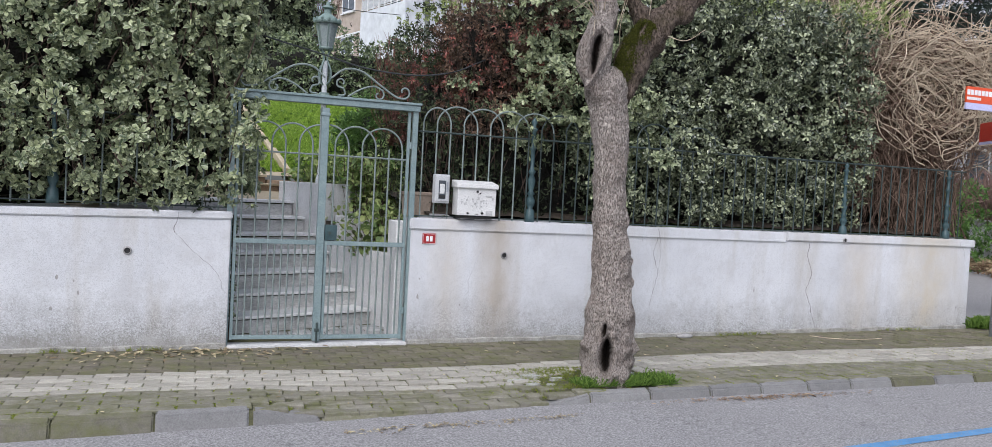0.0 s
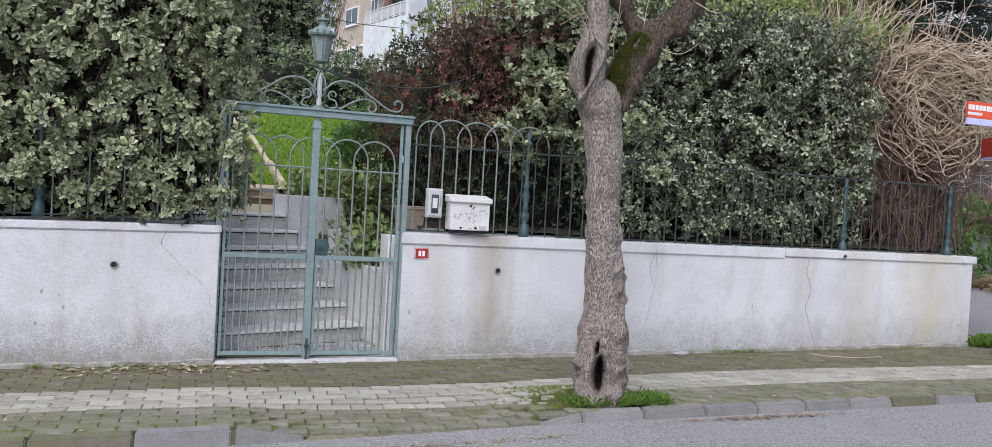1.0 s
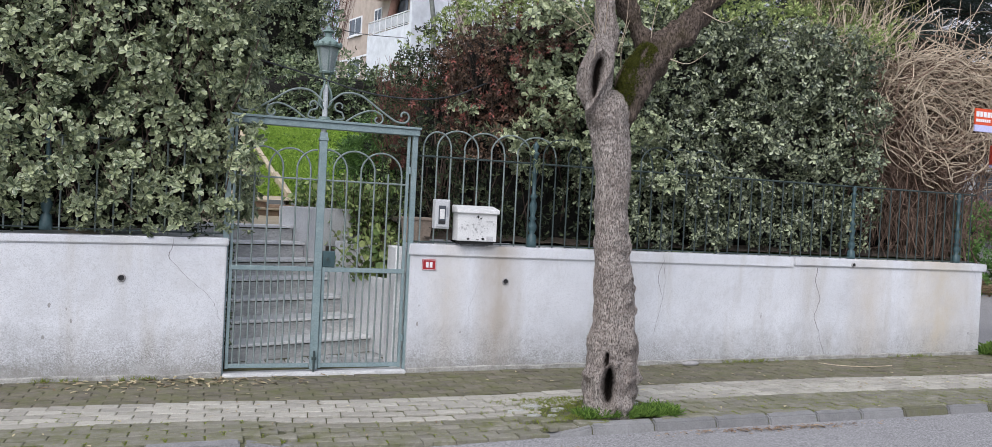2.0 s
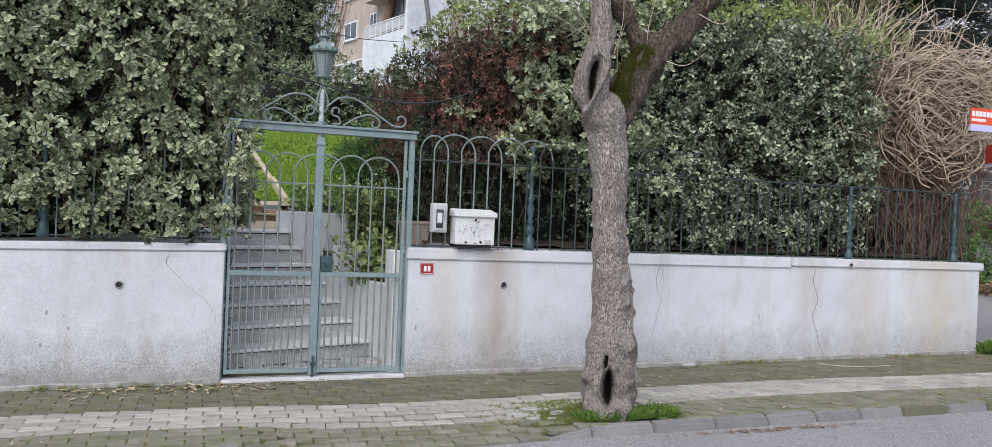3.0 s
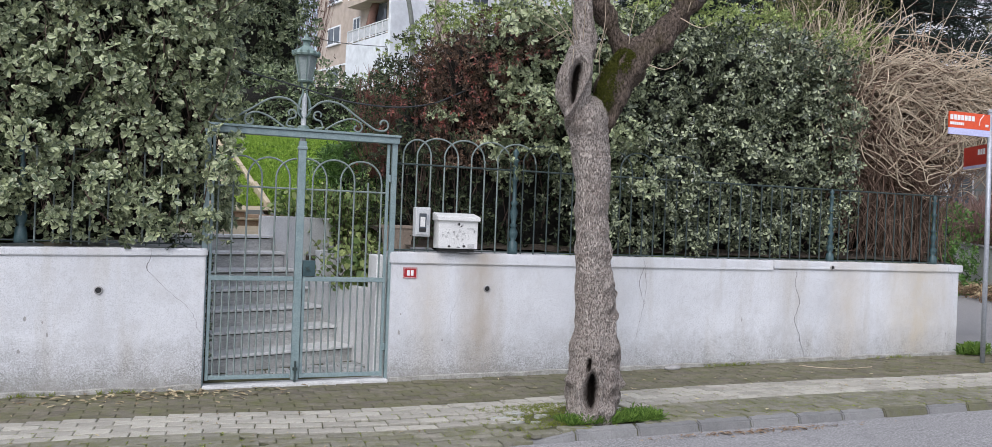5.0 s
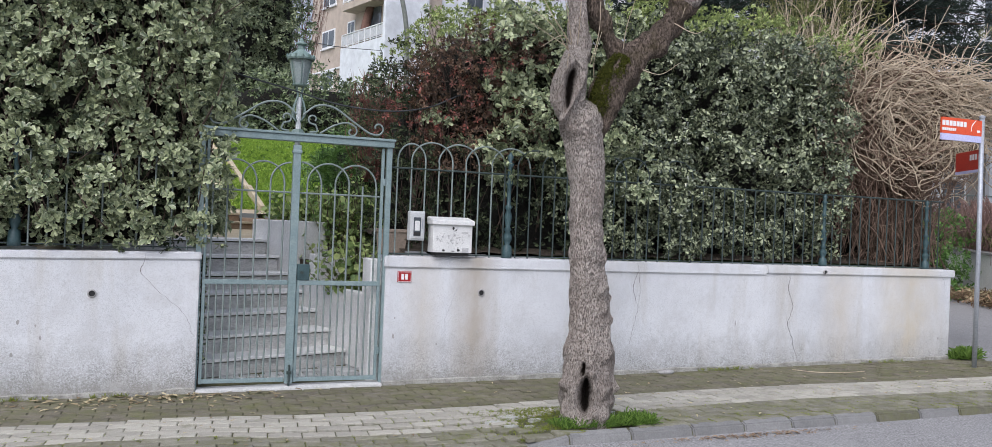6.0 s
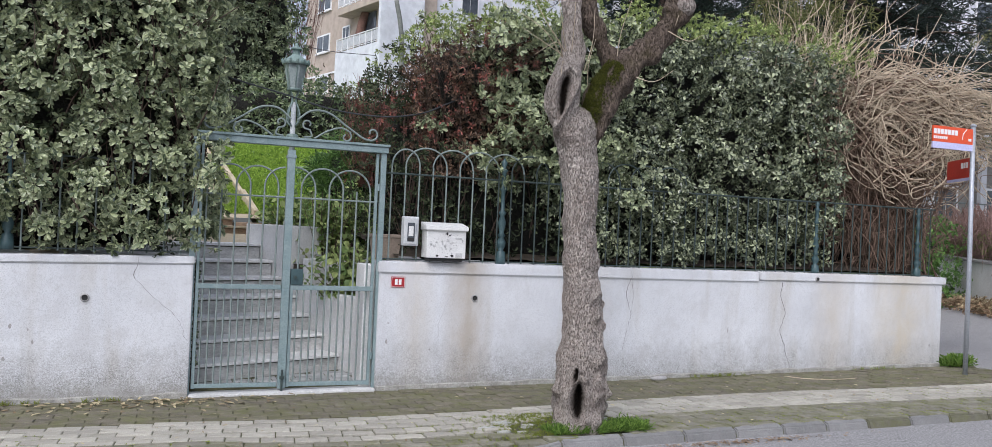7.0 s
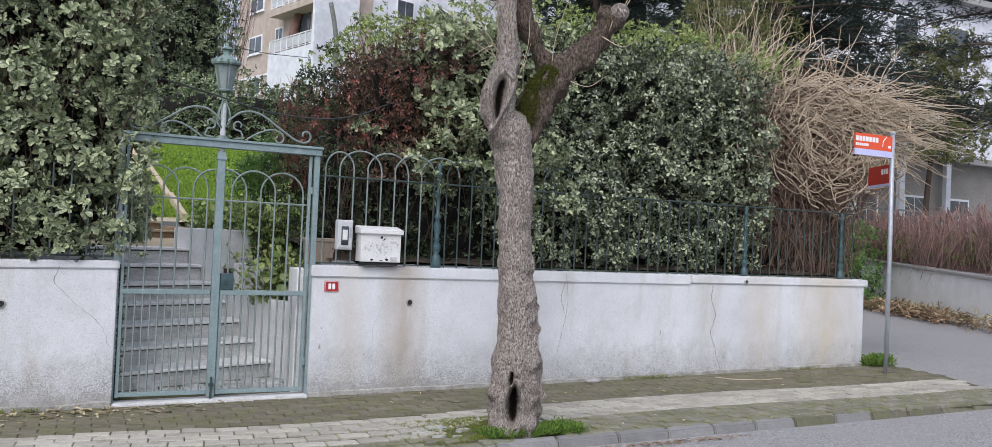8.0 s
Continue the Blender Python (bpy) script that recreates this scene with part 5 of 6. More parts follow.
def dry_climber():
    s = thing("dry_climber", "huge tangle of dry tan climber stems over the fence", "climber")
    c = np.array([9.35, 9.30, 3.10])

    def strand(a, b, sag_, wob, n=5):
        pts = [a + (b - a) * t + np.array([0, 0, sag_ * math.sin(math.pi * t)]) + RNG.normal(0, wob, 3) * math.sin(math.pi * t) for t in np.linspace(0, 1, n)]
        return spline(pts, 4)

    def coil(size, turn, mid, flat):
        """A stem wound round the heap: part of a tilted, drawn-out loop."""
        a0, sp = RNG.uniform(0, 360), RNG.uniform(*turn) * RNG.choice([-1, 1])
        tip = RNG.normal(0, 0.35)
        pts = []
        for t in np.linspace(0, 1, 7):
            an = radians(a0 + sp * t)
            q = size * (1 - 0.15 * t)
            pts.append(mid + np.array([1.30 * q * math.cos(an), -flat * abs(math.cos(an * 0.5 + tip)) - 0.25 * q, q * math.sin(an) + tip * q * math.cos(an) * 0.4]) + RNG.normal(0, 0.06, 3))
        return spline(pts, 4)
    inner, outer, shoots, trunk = [], [], [], []
    for i in range(900):
        mid = c + RNG.normal(0, 1, 3) * np.array([0.42, 0.16, 0.24])
        inner.append(coil(RNG.uniform(0.15, 0.72), (70, 200), mid, 0.10))
    for i in range(170):
        mid = c + RNG.normal(0, 1, 3) * np.array([0.40, 0.10, 0.22]) + np.array([0, -0.25, 0.05])
        outer.append(coil(RNG.uniform(0.25, 0.80), (50, 150), mid, 0.15))
    # the matted crest: long stems swept over to the lane side
    for i in range(430):
        a = c + np.array([RNG.uniform(-1.1, 0.7), RNG.uniform(-0.6, 0.3), RNG.uniform(0.05, 0.82) ])
        b = a + np.array([RNG.uniform(0.5, 1.7), RNG.uniform(-0.3, 0.2), RNG.normal(-0.10, 0.22)])
        outer.append(strand(a, b, RNG.normal(0.03, 0.15), 0.075))
    # long whips to the lane
    for i in range(150):
        a = c + np.array([RNG.uniform(0.0, 1.0), RNG.uniform(-0.5, 0.1), RNG.uniform(0.0, 0.75)])
        b = a + np.array([RNG.uniform(0.9, 2.2), RNG.uniform(-0.5, 0.1), RNG.uniform(-0.35, 0.45)])
        shoots.append(strand(a, b, RNG.uniform(0.0, 0.2), 0.03))
    # hanging whips below
    for i in range(40):
        a = c + np.array([RNG.uniform(-0.8, 0.9), RNG.uniform(-0.7, -0.2), RNG.uniform(-0.4, 0.2)])
        b = a + np.array([RNG.uniform(-0.3, 1.5), RNG.uniform(-0.3, 0.1), RNG.uniform(-0.75, -0.15)])
        shoots.append(strand(a, b, RNG.uniform(0.0, 0.15), 0.04))
    # upright whips above the heap and the hedge's end
    for i in range(85):
        a = c + np.array([RNG.uniform(-1.9, 0.9), RNG.uniform(-0.5, 0.3), RNG.uniform(0.45, 0.80)])
        ln = RNG.uniform(0.5, 1.5)
        ang = RNG.normal(58, 34)
        b = a + ln * np.array([math.cos(radians(ang)), RNG.uniform(-0.3, 0.2), math.sin(radians(ang))])
        shoots.append(strand(a, b, RNG.normal(0.0, 0.13) * ln, 0.05))
    # bare whips standing out of the hedge's end
    for i in range(55):
        a = c + np.array([RNG.uniform(-2.2, -0.6), RNG.uniform(-0.5, 0.2), RNG.uniform(0.30, 0.90)])
        b = a + RNG.uniform(0.6, 1.6) * np.array([RNG.uniform(-0.1, 0.9), RNG.uniform(-0.3, 0.1), RNG.uniform(0.2, 0.8)])
        shoots.append(strand(a, b, RNG.normal(0.05, 0.12), 0.05))
    for i in range(240):
        a = np.array([9.45 + RNG.normal(0, 0.30), 9.15 + RNG.normal(0, 0.16), 1.2])
        b = c + np.array([RNG.normal(0.0, 0.45), RNG.normal(-0.1, 0.2), -0.45])
        trunk.append(strand(a, b, 0, 0.07))
    for i in range(260):
        a = c + np.array([RNG.uniform(-1.2, 0.5), RNG.uniform(-0.4, 0.4), RNG.uniform(-0.8, -0.4)])
        b = np.array([a[0] + RNG.normal(0, 0.35), a[1] + RNG.normal(0, 0.2), RNG.uniform(1.25, 1.7)])
        trunk.append(strand(a, b, 0, 0.10))
    stems("inner_tangle", inner, 0.0078, DRY_DARK, s)
    stems("outer_tangle", outer, 0.0080, DRY_STEM, s)
    stems("shoot_tangle", shoots, 0.0078, DRY_STEM, s)
    loose = []
    for i in range(120):
        a = c + np.array([RNG.uniform(-0.9, 0.6), RNG.uniform(-0.55, -0.2), RNG.uniform(-1.7, -0.5)])
        b = a + np.array([RNG.normal(0.1, 0.45), RNG.normal(0, 0.1), RNG.normal(0.0, 0.30)])
        b[2] = max(b[2], 1.30)
        loose.append(strand(a, b, RNG.normal(0, 0.12), 0.05))
    stems("loose_twig_mass", loose, 0.006, DRY_DARK, s)
    stems("stem_mass", trunk, 0.009, ROOT_STEM, s)
    # near-black bodies added as the shade inside and below the tangle
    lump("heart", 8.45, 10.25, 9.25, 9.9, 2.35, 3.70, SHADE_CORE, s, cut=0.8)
    lump("root_shade_core", 8.55, 9.75, 9.55, 10.1, 1.2, 2.6, SHADE_CORE, s, cut=0.6)


dry_climber()

# ---------------------------------------------------------------- boxes and plates on the wall
def meter_box():
    b = thing("meter_box", "small pale grey meter box on the fence", "meter box", at=(2.356, 8.50, 1.41))
    part("case", box(-0.078, 0.078, -0.05, 0.06, 0, 0.298, 0.008), GREY_PLASTIC, b)
    d = part("cover", box(-0.066, 0.066, -0.062, -0.051, 0.02, 0.282, 0.004), GREY_PLASTIC, b)
    part("window", box(-0.044, 0.032, -0.067, -0.0625, 0.045, 0.235, 0.002), WINDOW_GLASS, d, "cloudy inspection window")
    part("slot", box(-0.040, 0.028, -0.0695, -0.0675, 0.050, 0.085, 0.001), BLACK, d)
    part("dial", box(-0.032, 0.018, -0.070, -0.0675, 0.10, 0.20, 0.002), WHITE_METAL, d)
    part("latch", box(0.040, 0.052, -0.072, -0.0625, 0.12, 0.22, 0.002), GALV, d)
    part("bracket", box(-0.02, 0.02, 0.06, 0.10, 0.05, 0.25), GALV, b)


meter_box()


def letter_box():
    b = thing("letter_box", "white metal letter box with a flaking printed front", "letter box", at=(2.723, 8.50, 1.262))
    part("body", box(-0.212, 0.208, -0.10, 0.09, 0.035, 0.335, 0.006), WHITE_METAL, b)
    lid = part("lid", wall_prism(-0.228, 0.226, -0.125, 0.095, 0.318, 0.40, 0.40, 0.006), WHITE_METAL, b)
    for v in lid.data.vertices:
        if v.co.z > 0.36 and v.co.y < -0.05:
            v.co.z -= 0.035
    bm = bmesh.new()
    random.seed(11)
    for i in range(90):
        x, z = random.gauss(0, 0.085), 0.175 + random.gauss(0, 0.05)
        r = random.uniform(0.004, 0.011)
        ring = [bm.verts.new((max(-0.17, min(0.17, x)) + r * math.cos(k * 1.047) * random.uniform(0.4, 1.2), -0.1025, z + r * math.sin(k * 1.047) * random.uniform(0.4, 1.2))) for k in range(6)]
        bm.faces.new(ring[::-1])
    part("flaked_print", bm, FADED, b, "faded grey remains of a printed picture")["kind"] = "stuff"
    for x, z, w, h in ((0.0, 0.285, 0.012, 0.020), (0.03, 0.268, 0.010, 0.008), (-0.10, 0.058, 0.016, 0.013), (0.06, 0.062, 0.018, 0.013), (0.0, 0.052, 0.022, 0.005)):
        bm = bmesh.new()
        bm.faces.new([bm.verts.new((x + w * math.cos(-k * 0.698) * random.uniform(0.6, 1.2), -0.1045, z + h * math.sin(-k * 0.698) * random.uniform(0.6, 1.2))) for k in range(9)])
        part("rust_spot", bm, BLACK, b, "black flaked spot")
    part("print_bar", box(0.09, 0.16, -0.1045, -0.1005, 0.235, 0.25), FADED, b)
    part("print_panel", box(0.10, 0.17, -0.1040, -0.1005, 0.045, 0.09), FADED, b)
    part("foot", box(-0.18, 0.18, -0.08, 0.08, 0.0, 0.034), BLACK, b)


FADED = surface("faded_print", (0.38, 0.38, 0.38), (0.58, 0.58, 0.58), 30, 90, 0.6)
letter_box()
plate = thing("number_plate", "small red enamel plate with a white border", "plate", at=(2.254, 8.497, 1.037))
part("panel", box(-0.073, 0.073, -0.006, 0.003, -0.055, 0.055, 0.002), PLATE_RED, plate)
for bx in ((-0.068, 0.068, 0.047, 0.050), (-0.068, 0.068, -0.050, -0.047), (-0.068, -0.065, -0.047, 0.047), (0.065, 0.068, -0.047, 0.047)):
    part("border", box(bx[0], bx[1], -0.0085, -0.0062, bx[2], bx[3]), WHITE, plate)
for x in (-0.034, 0.006):
    part("bar", box(x, x + 0.028, -0.0085, -0.0062, -0.028, 0.028), WHITE, plate)

# ---------------------------------------------------------------- street sign
sign = thing("street_sign", "two red street name panels on a grey steel pole", "sign", at=(9.45, 7.9, 0.05))
part("pole", tube([(0.0, 0, -0.1), (-0.005, 0, 1.5), (-0.03, 0, 3.13)], 0.029, 14), GALV, sign, smooth=True)
part("pole_cap", lathe([(0.038, 0), (0.036, 0.02), (0.01, 0.035)], 12, (-0.03, 0, 3.13)), GALV, sign)


def panel(x0, x1, z0, z1, mat, m, cut):
    pn = part("panel", box(x0, x1, -0.012, 0.012, z0 + cut, z1, 0.002), mat, sign, "red enamelled street name panel")
    bd = part("band", box(x0, x1, -0.012, 0.012, z0, z0 + cut - 0.001, 0.002), SIGN_WHITE, pn, "pale band under the name")
    for ob in (pn, bd):
        for v in ob.data.vertices:
            v.co = m @ v.co
    return pn


def sign_bar(pn, m, x, z, w, h):
    ob = part("bar", box(x, x + w, -0.0155, -0.0125, z, z + h), WHITE, pn)
    for v in ob.data.vertices:
        v.co = m @ v.co


M1 = pose(-0.11, -0.04, 0)
p1 = panel(-0.64, 0.02, 2.81, 3.085, RED_SIGN, M1, 0.080)
for i in range(7):
    sign_bar(p1, M1, -0.635 + i * 0.058, 2.985, 0.046, 0.062)
for i in range(7):
    sign_bar(p1, M1, -0.635 + i * 0.033, 2.925, 0.026, 0.034)
sign_bar(p1, M1, -0.06, 2.93, 0.05, 0.03)
ob = part("emblem", tube([(-0.16, -0.014, 2.94), (-0.15, -0.014, 3.01), (-0.09, -0.014, 3.075)], 0.005, 5), WHITE, p1)
for v in ob.data.vertices:
    v.co = M1 @ v.co
M2 = pose(-0.03, 0.0, 0, 0, 0, -115.5)
p2 = panel(-0.66, -0.03, 2.46, 2.74, DARK_RED, M2, 0.035)
for i in range(3):
    sign_bar(p2, M2, -0.26 + i * 0.07, 2.62, 0.05, 0.07)

# ---------------------------------------------------------------- garden lamp
lamp = thing("garden_lamp", "verdigris lantern on a peeling white pole", "lamp", at=(1.52, 11.4, 1.5))
inv = lamp.matrix_basis.inverted()
part("pole", lathe([(0.06, 0), (0.06, 0.1), (0.045, 0.16), (0.036, 0.3), (0.036, 1.1), (0.055, 1.12), (0.055, 1.2), (0.034, 1.24), (0.032, 1.62), (0.02, 1.66)], 12), POLE_WHITE, lamp, smooth=True)
part("collar", lathe([(0.075, 1.10), (0.085, 1.13), (0.085, 1.20), (0.06, 1.24)], 8), LAMP_GREEN, lamp)
for k in range(4):
    a = radians(45 + 90 * k)
    pts = spline([(0.03 * math.cos(a), 0.03 * math.sin(a), 1.34), (0.10 * math.cos(a), 0.10 * math.sin(a), 1.42), (0.085 * math.cos(a), 0.085 * math.sin(a), 1.55), (0.03 * math.cos(a), 0.03 * math.sin(a), 1.68), (0.07 * math.cos(a), 0.07 * math.sin(a), 1.80)], 6)
    part("bracket", tube(pts, 0.011, 6), LAMP_GREEN, lamp)
lantern = part("lantern", lathe([(0.09, 1.80), (0.10, 1.82), (0.09, 1.835)], 6), LAMP_GREEN, lamp)
part("glass", lathe([(0.085, 1.835), (0.148, 2.14)], 6), LAMP_GLASS, lantern, "frosted lantern panes")
for k in range(6):
    a = 2 * math.pi * k / 6 + math.pi / 2
    part("glazing_bar", tube([(0.088 * math.cos(a), 0.088 * math.sin(a), 1.83), (0.152 * math.cos(a), 0.152 * math.sin(a), 2.145)], 0.007, 5), LAMP_GREEN, lantern)
part("roof", lathe([(0.175, 2.14), (0.180, 2.165), (0.15, 2.20), (0.075, 2.255), (0.05, 2.275), (0.045, 2.33), (0.075, 2.345), (0.07, 2.365), (0.03, 2.38), (0.015, 2.43)], 12), LAMP_GREEN, lantern)
for k in range(12):
    a = 2 * math.pi * k / 12
    part("crest", tube([(0.165 * math.cos(a), 0.165 * math.sin(a), 2.16), (0.172 * math.cos(a), 0.172 * math.sin(a), 2.195), (0.168 * math.cos(a), 0.168 * math.sin(a), 2.21)], [0.02, 0.018, 0.005], 5), LAMP_GREEN, lantern)

# ---------------------------------------------------------------- the house above the garden
def house():
    """A corner house, turned: u runs along the balconied front, w out from it, from the near corner."""
    h = thing("apartment_house", "beige and white apartment house with balconies above the garden", "house")
    turn = Matrix(((0.284, -0.959, 0, 12.71), (-0.959, -0.284, 0, 54.66), (0, 0, 1, 0), (0, 0, 0, 1)))

    def hp(name, bm, mat, parent=None, label=""):
        bm.transform(turn)
        bmesh.ops.recalc_face_normals(bm, faces=bm.faces[:])
        return part(name, bm, mat, parent or h, label)
    hp("wall", box(-13.4, -0.30, -3.1, -0.9, -0.2, 26), BEIGE_WALL, label="beige rendered wall")
    hp("end_wall", box(-0.296, 0.0, -3.1, 0.2, -0.2, 26), WHITE_WALL, label="white rendered end wall")
    hp("wing", box(-4.0, -0.8, -34, -3.104, -0.2, 27), WHITE_WALL, label="white set-back wing")
    for z in (13.55, 16.65):
        if z < 14:
            hp("balcony_base", box(-6.2, -0.30, -0.896, 0.2, -0.2, z), WHITE_WALL, label="white balcony base")
        else:
            hp("balcony_slab", box(-6.2, -0.30, -0.896, 0.2, z - 0.45, z), BEIGE_WALL, label="beige balcony slab")
        rl = hp("railing", tube([(-6.15, 0.14, z + 0.92), (-0.32, 0.14, z + 0.92)], 0.045, 6), WHITE_FRAME, label="white balcony railing")
        hp("rail", tube([(-6.15, 0.14, z + 0.12), (-0.32, 0.14, z + 0.12)], 0.03, 6), WHITE_FRAME, rl)
        for i in range(8):
            hp("baluster", box(-6.18 + i * 0.83, -6.12 + i * 0.83, 0.11, 0.17, z, z + 0.9), WHITE_FRAME, rl)
        for i in range(7):
            hp("pane", box(-6.09 + i * 0.83, -5.38 + i * 0.83, 0.135, 0.145, z + 0.2, z + 0.84), FROSTED, rl)

    def window(u, z, w, hh):
        wn_ = hp("window", box(u, u + w, -0.898, -0.83, z, z + hh), WHITE_FRAME, label="white-framed window")
        for k in range(2):
            hp("pane", box(u + 0.12 + k * (w - 0.12) / 2, u + (k + 1) * (w - 0.12) / 2, -0.829, -0.815, z + 0.12, z + hh - 0.12), WINDOW_GLASS, wn_)
        hp("sill", box(u - 0.08, u + w + 0.08, -0.898, -0.74, z - 0.09, z - 0.002), WHITE_FRAME, wn_)
    for z in (14.35, 17.45, 20.55, 11.25):
        window(-11.4, z, 2.1, 1.35)
        if z > 11:
            window(-7.3, z - 0.15, 1.1, 1.6)
            hp("balcony_door", box(-4.2, -2.5, -0.898, -0.84, z - 0.4, z + 1.8), WINDOW_GLASS, label="dark glazed balcony door")
    # the wing's windows and balconies look to the street
    for w in (-6.6, -10.2, -15.0, -20.0, -26.0):
        for z in (16.6, 19.7, 22.8):
            wn_ = hp("window", box(-0.798, -0.72, w - 1.5, w, z, z + 1.5), WHITE_FRAME, label="white-framed window")
            for k in range(2):
                hp("pane", box(-0.719, -0.705, w - 1.4 + k * 0.68, w - 0.76 + k * 0.68, z + 0.12, z + 1.38), WINDOW_GLASS, wn_)
    hp("pilaster", box(-0.798, -0.60, -4.5, -3.2, -0.2, 27), BEIGE_WALL, label="beige pilaster")
    hp("drain_pipe", tube([(-0.70, -33.4, 0), (-0.70, -33.4, 27)], 0.09, 8), GALV)
    hp("cornice", box(-13.4, -6.21, -0.898, -0.80, 12.6, 12.72), WHITE_FRAME)
    return h


FROSTED = surface("frosted_balcony_glass", (0.42, 0.43, 0.45), (0.55, 0.56, 0.58), 1, 6, 0.3, bump=0.0)
house()
PALM = surface("reddish_palm_stem", (0.10, 0.055, 0.042), (0.21, 0.12, 0.095), 4, 20, 0.9)
palm = thing("palm_stem", "bare reddish palm stem in a tub on the balcony", "tree", at=(11.99, 58.51, 13.55))
part("tub", lathe([(0.30, 0.0), (0.40, 0.45), (0.40, 0.5)], 12), TERRACOTTA, palm)
part("stem", tube(spline([(-0.05, 0, 0.4), (0, 0, 1.0), (0.18, 0, 2.0), (0.55, -0.1, 3.6), (0.9, -0.2, 7.5)], 5), list(np.linspace(0.34, 0.27, 21)), 10), PALM, palm, smooth=True)
GREY_STUMP = surface("grey_peeling_pole", (0.10, 0.11, 0.10), (0.22, 0.23, 0.21), 3, 20, 0.9)
stump = thing("cut_pole", "leaning grey cut pole beside the white house", "pole", at=(13.6, 53.5, 0.0))
part("shaft", tube(spline([(0.3, 0, 0.0), (0.15, 0, 12.0), (0.0, 0, 14.3), (-0.36, 0, 16.0)], 6), list(np.linspace(0.17, 0.15, 19)), 8), GREY_STUMP, stump, smooth=True)

# ---------------------------------------------------------------- beyond the side lane
LANE_WHITE = surface("flaking_lane_whitewash", (0.66, 0.65, 0.62), (0.86, 0.855, 0.84), 2.2, 40, 0.92, bump=0.5)


def lane_wall():
    w = thing("wall_lane", "stained white lane wall with a dark coping", "wall", kind="structure")
    a, d = Vector((14.6, 7.0, 0)), Vector((0.49, 0.872, 0))
    turn = Matrix.Translation(a) @ Matrix.Rotation(math.atan2(d.y, d.x), 4, "Z")
    for name, bx, mat in (("wall_body", (0, 26, -0.3, 0, -0.4, 1.00), LANE_WHITE), ("coping", (-0.02, 26, -0.36, 0.05, 1.002, 1.07), BARE)):
        ob = part(name, box(*bx, 0.01), mat, w)
        for v in ob.data.vertices:
            if v.co.z > 0.5:
                v.co.z += 0.032 * v.co.x
            v.co = turn @ v.co
    return turn


LANE = lane_wall()


def on_lane(u, v, z):
    return np.array(tuple(LANE @ Vector((u, v, z))))


def dry_hedge():
    s = thing("dry_hedge", "withered brown vine hanging over the lane wall", "hedge")
    paths, thin = [], []
    for i in range(1500):
        u = RNG.uniform(0, 18)
        a = on_lane(u, RNG.uniform(-0.9, -0.35), 1.3)
        top = on_lane(u + RNG.normal(0, 0.3), RNG.uniform(-0.9, 0.0), RNG.uniform(1.9, 2.9))
        b = top + np.array([RNG.normal(0, 0.25), RNG.normal(0, 0.25), -RNG.uniform(0.3, 1.1)])
        paths.append(spline([a, top, b], 5))
    stems("vine_mass", paths, 0.012, DRY_VINE, s)
    pos = np.array([on_lane(RNG.uniform(0, 18), RNG.uniform(-0.9, -0.2), RNG.uniform(1.45, 2.2)) for i in range(1500)])
    leaves("foliage", pos, np.tile([-0.8, -0.4, 0.5], (len(pos), 1)), 0.09, OLIVE, s, 5, 0.4)


DRY_VINE = surface("withered_vine", (0.16, 0.095, 0.08), (0.34, 0.22, 0.19), 9, 60, 0.9)
OLIVE = leaf_material("olive_leaf", (0.10, 0.12, 0.035), (0.26, 0.26, 0.10), None, 0.6, 0.2)
dry_hedge()
shrub("lane_bush", "leafy green bush growing at the foot of the lane wall", "bush", 18.1, 20.0, 17.0, 17.6, 0.1, 2.3, FRESH := leaf_material("fresh_green_leaf", (0.05, 0.13, 0.025), (0.20, 0.36, 0.085), None, 0.45, 0.25), 0.10, 26, 0.32, 0.28, twigs=20)
shrub("lane_shrub", "grey-green shrub behind the lane wall", "shrub", 15.0, 18.6, 17.5, 18.6, 1.2, 3.6, DARK_LEAF, 0.11, 14, 0.5, 0.42, twigs=80)
olive = shrub("olive_tree", "olive-yellow leafy tree behind the lane wall", "tree", 26.3, 31.0, 21.5, 23.0, 5.3, 9.8, OLIVE, 0.10, 26, 0.6, 0.5, twigs=110, core=False)
part("trunk", tube(spline([(28.6, 22.2, -0.1), (28.5, 22.3, 3.0), (28.7, 22.2, 6.5)], 6), list(np.linspace(0.16, 0.07, 13)), 10), TWIG, olive, smooth=True)
shrub("bamboo_clump", "thin yellow-green bamboo behind the hedge", "bamboo", 9.0, 10.9, 11.4, 12.2, 3.4, 6.2, OLIVE, 0.13, 34, 0.40, 0.34, count=5, width=0.14, twigs=110, core=False, twig_mat=DRY_STEM)
shrub("lane_shrub", "dark green shrub above the lane wall", "shrub", 23.5, 27.0, 13.5, 15.0, 0.4, 4.6, DARK_LEAF, 0.11, 14, 0.55, 0.45, twigs=60)


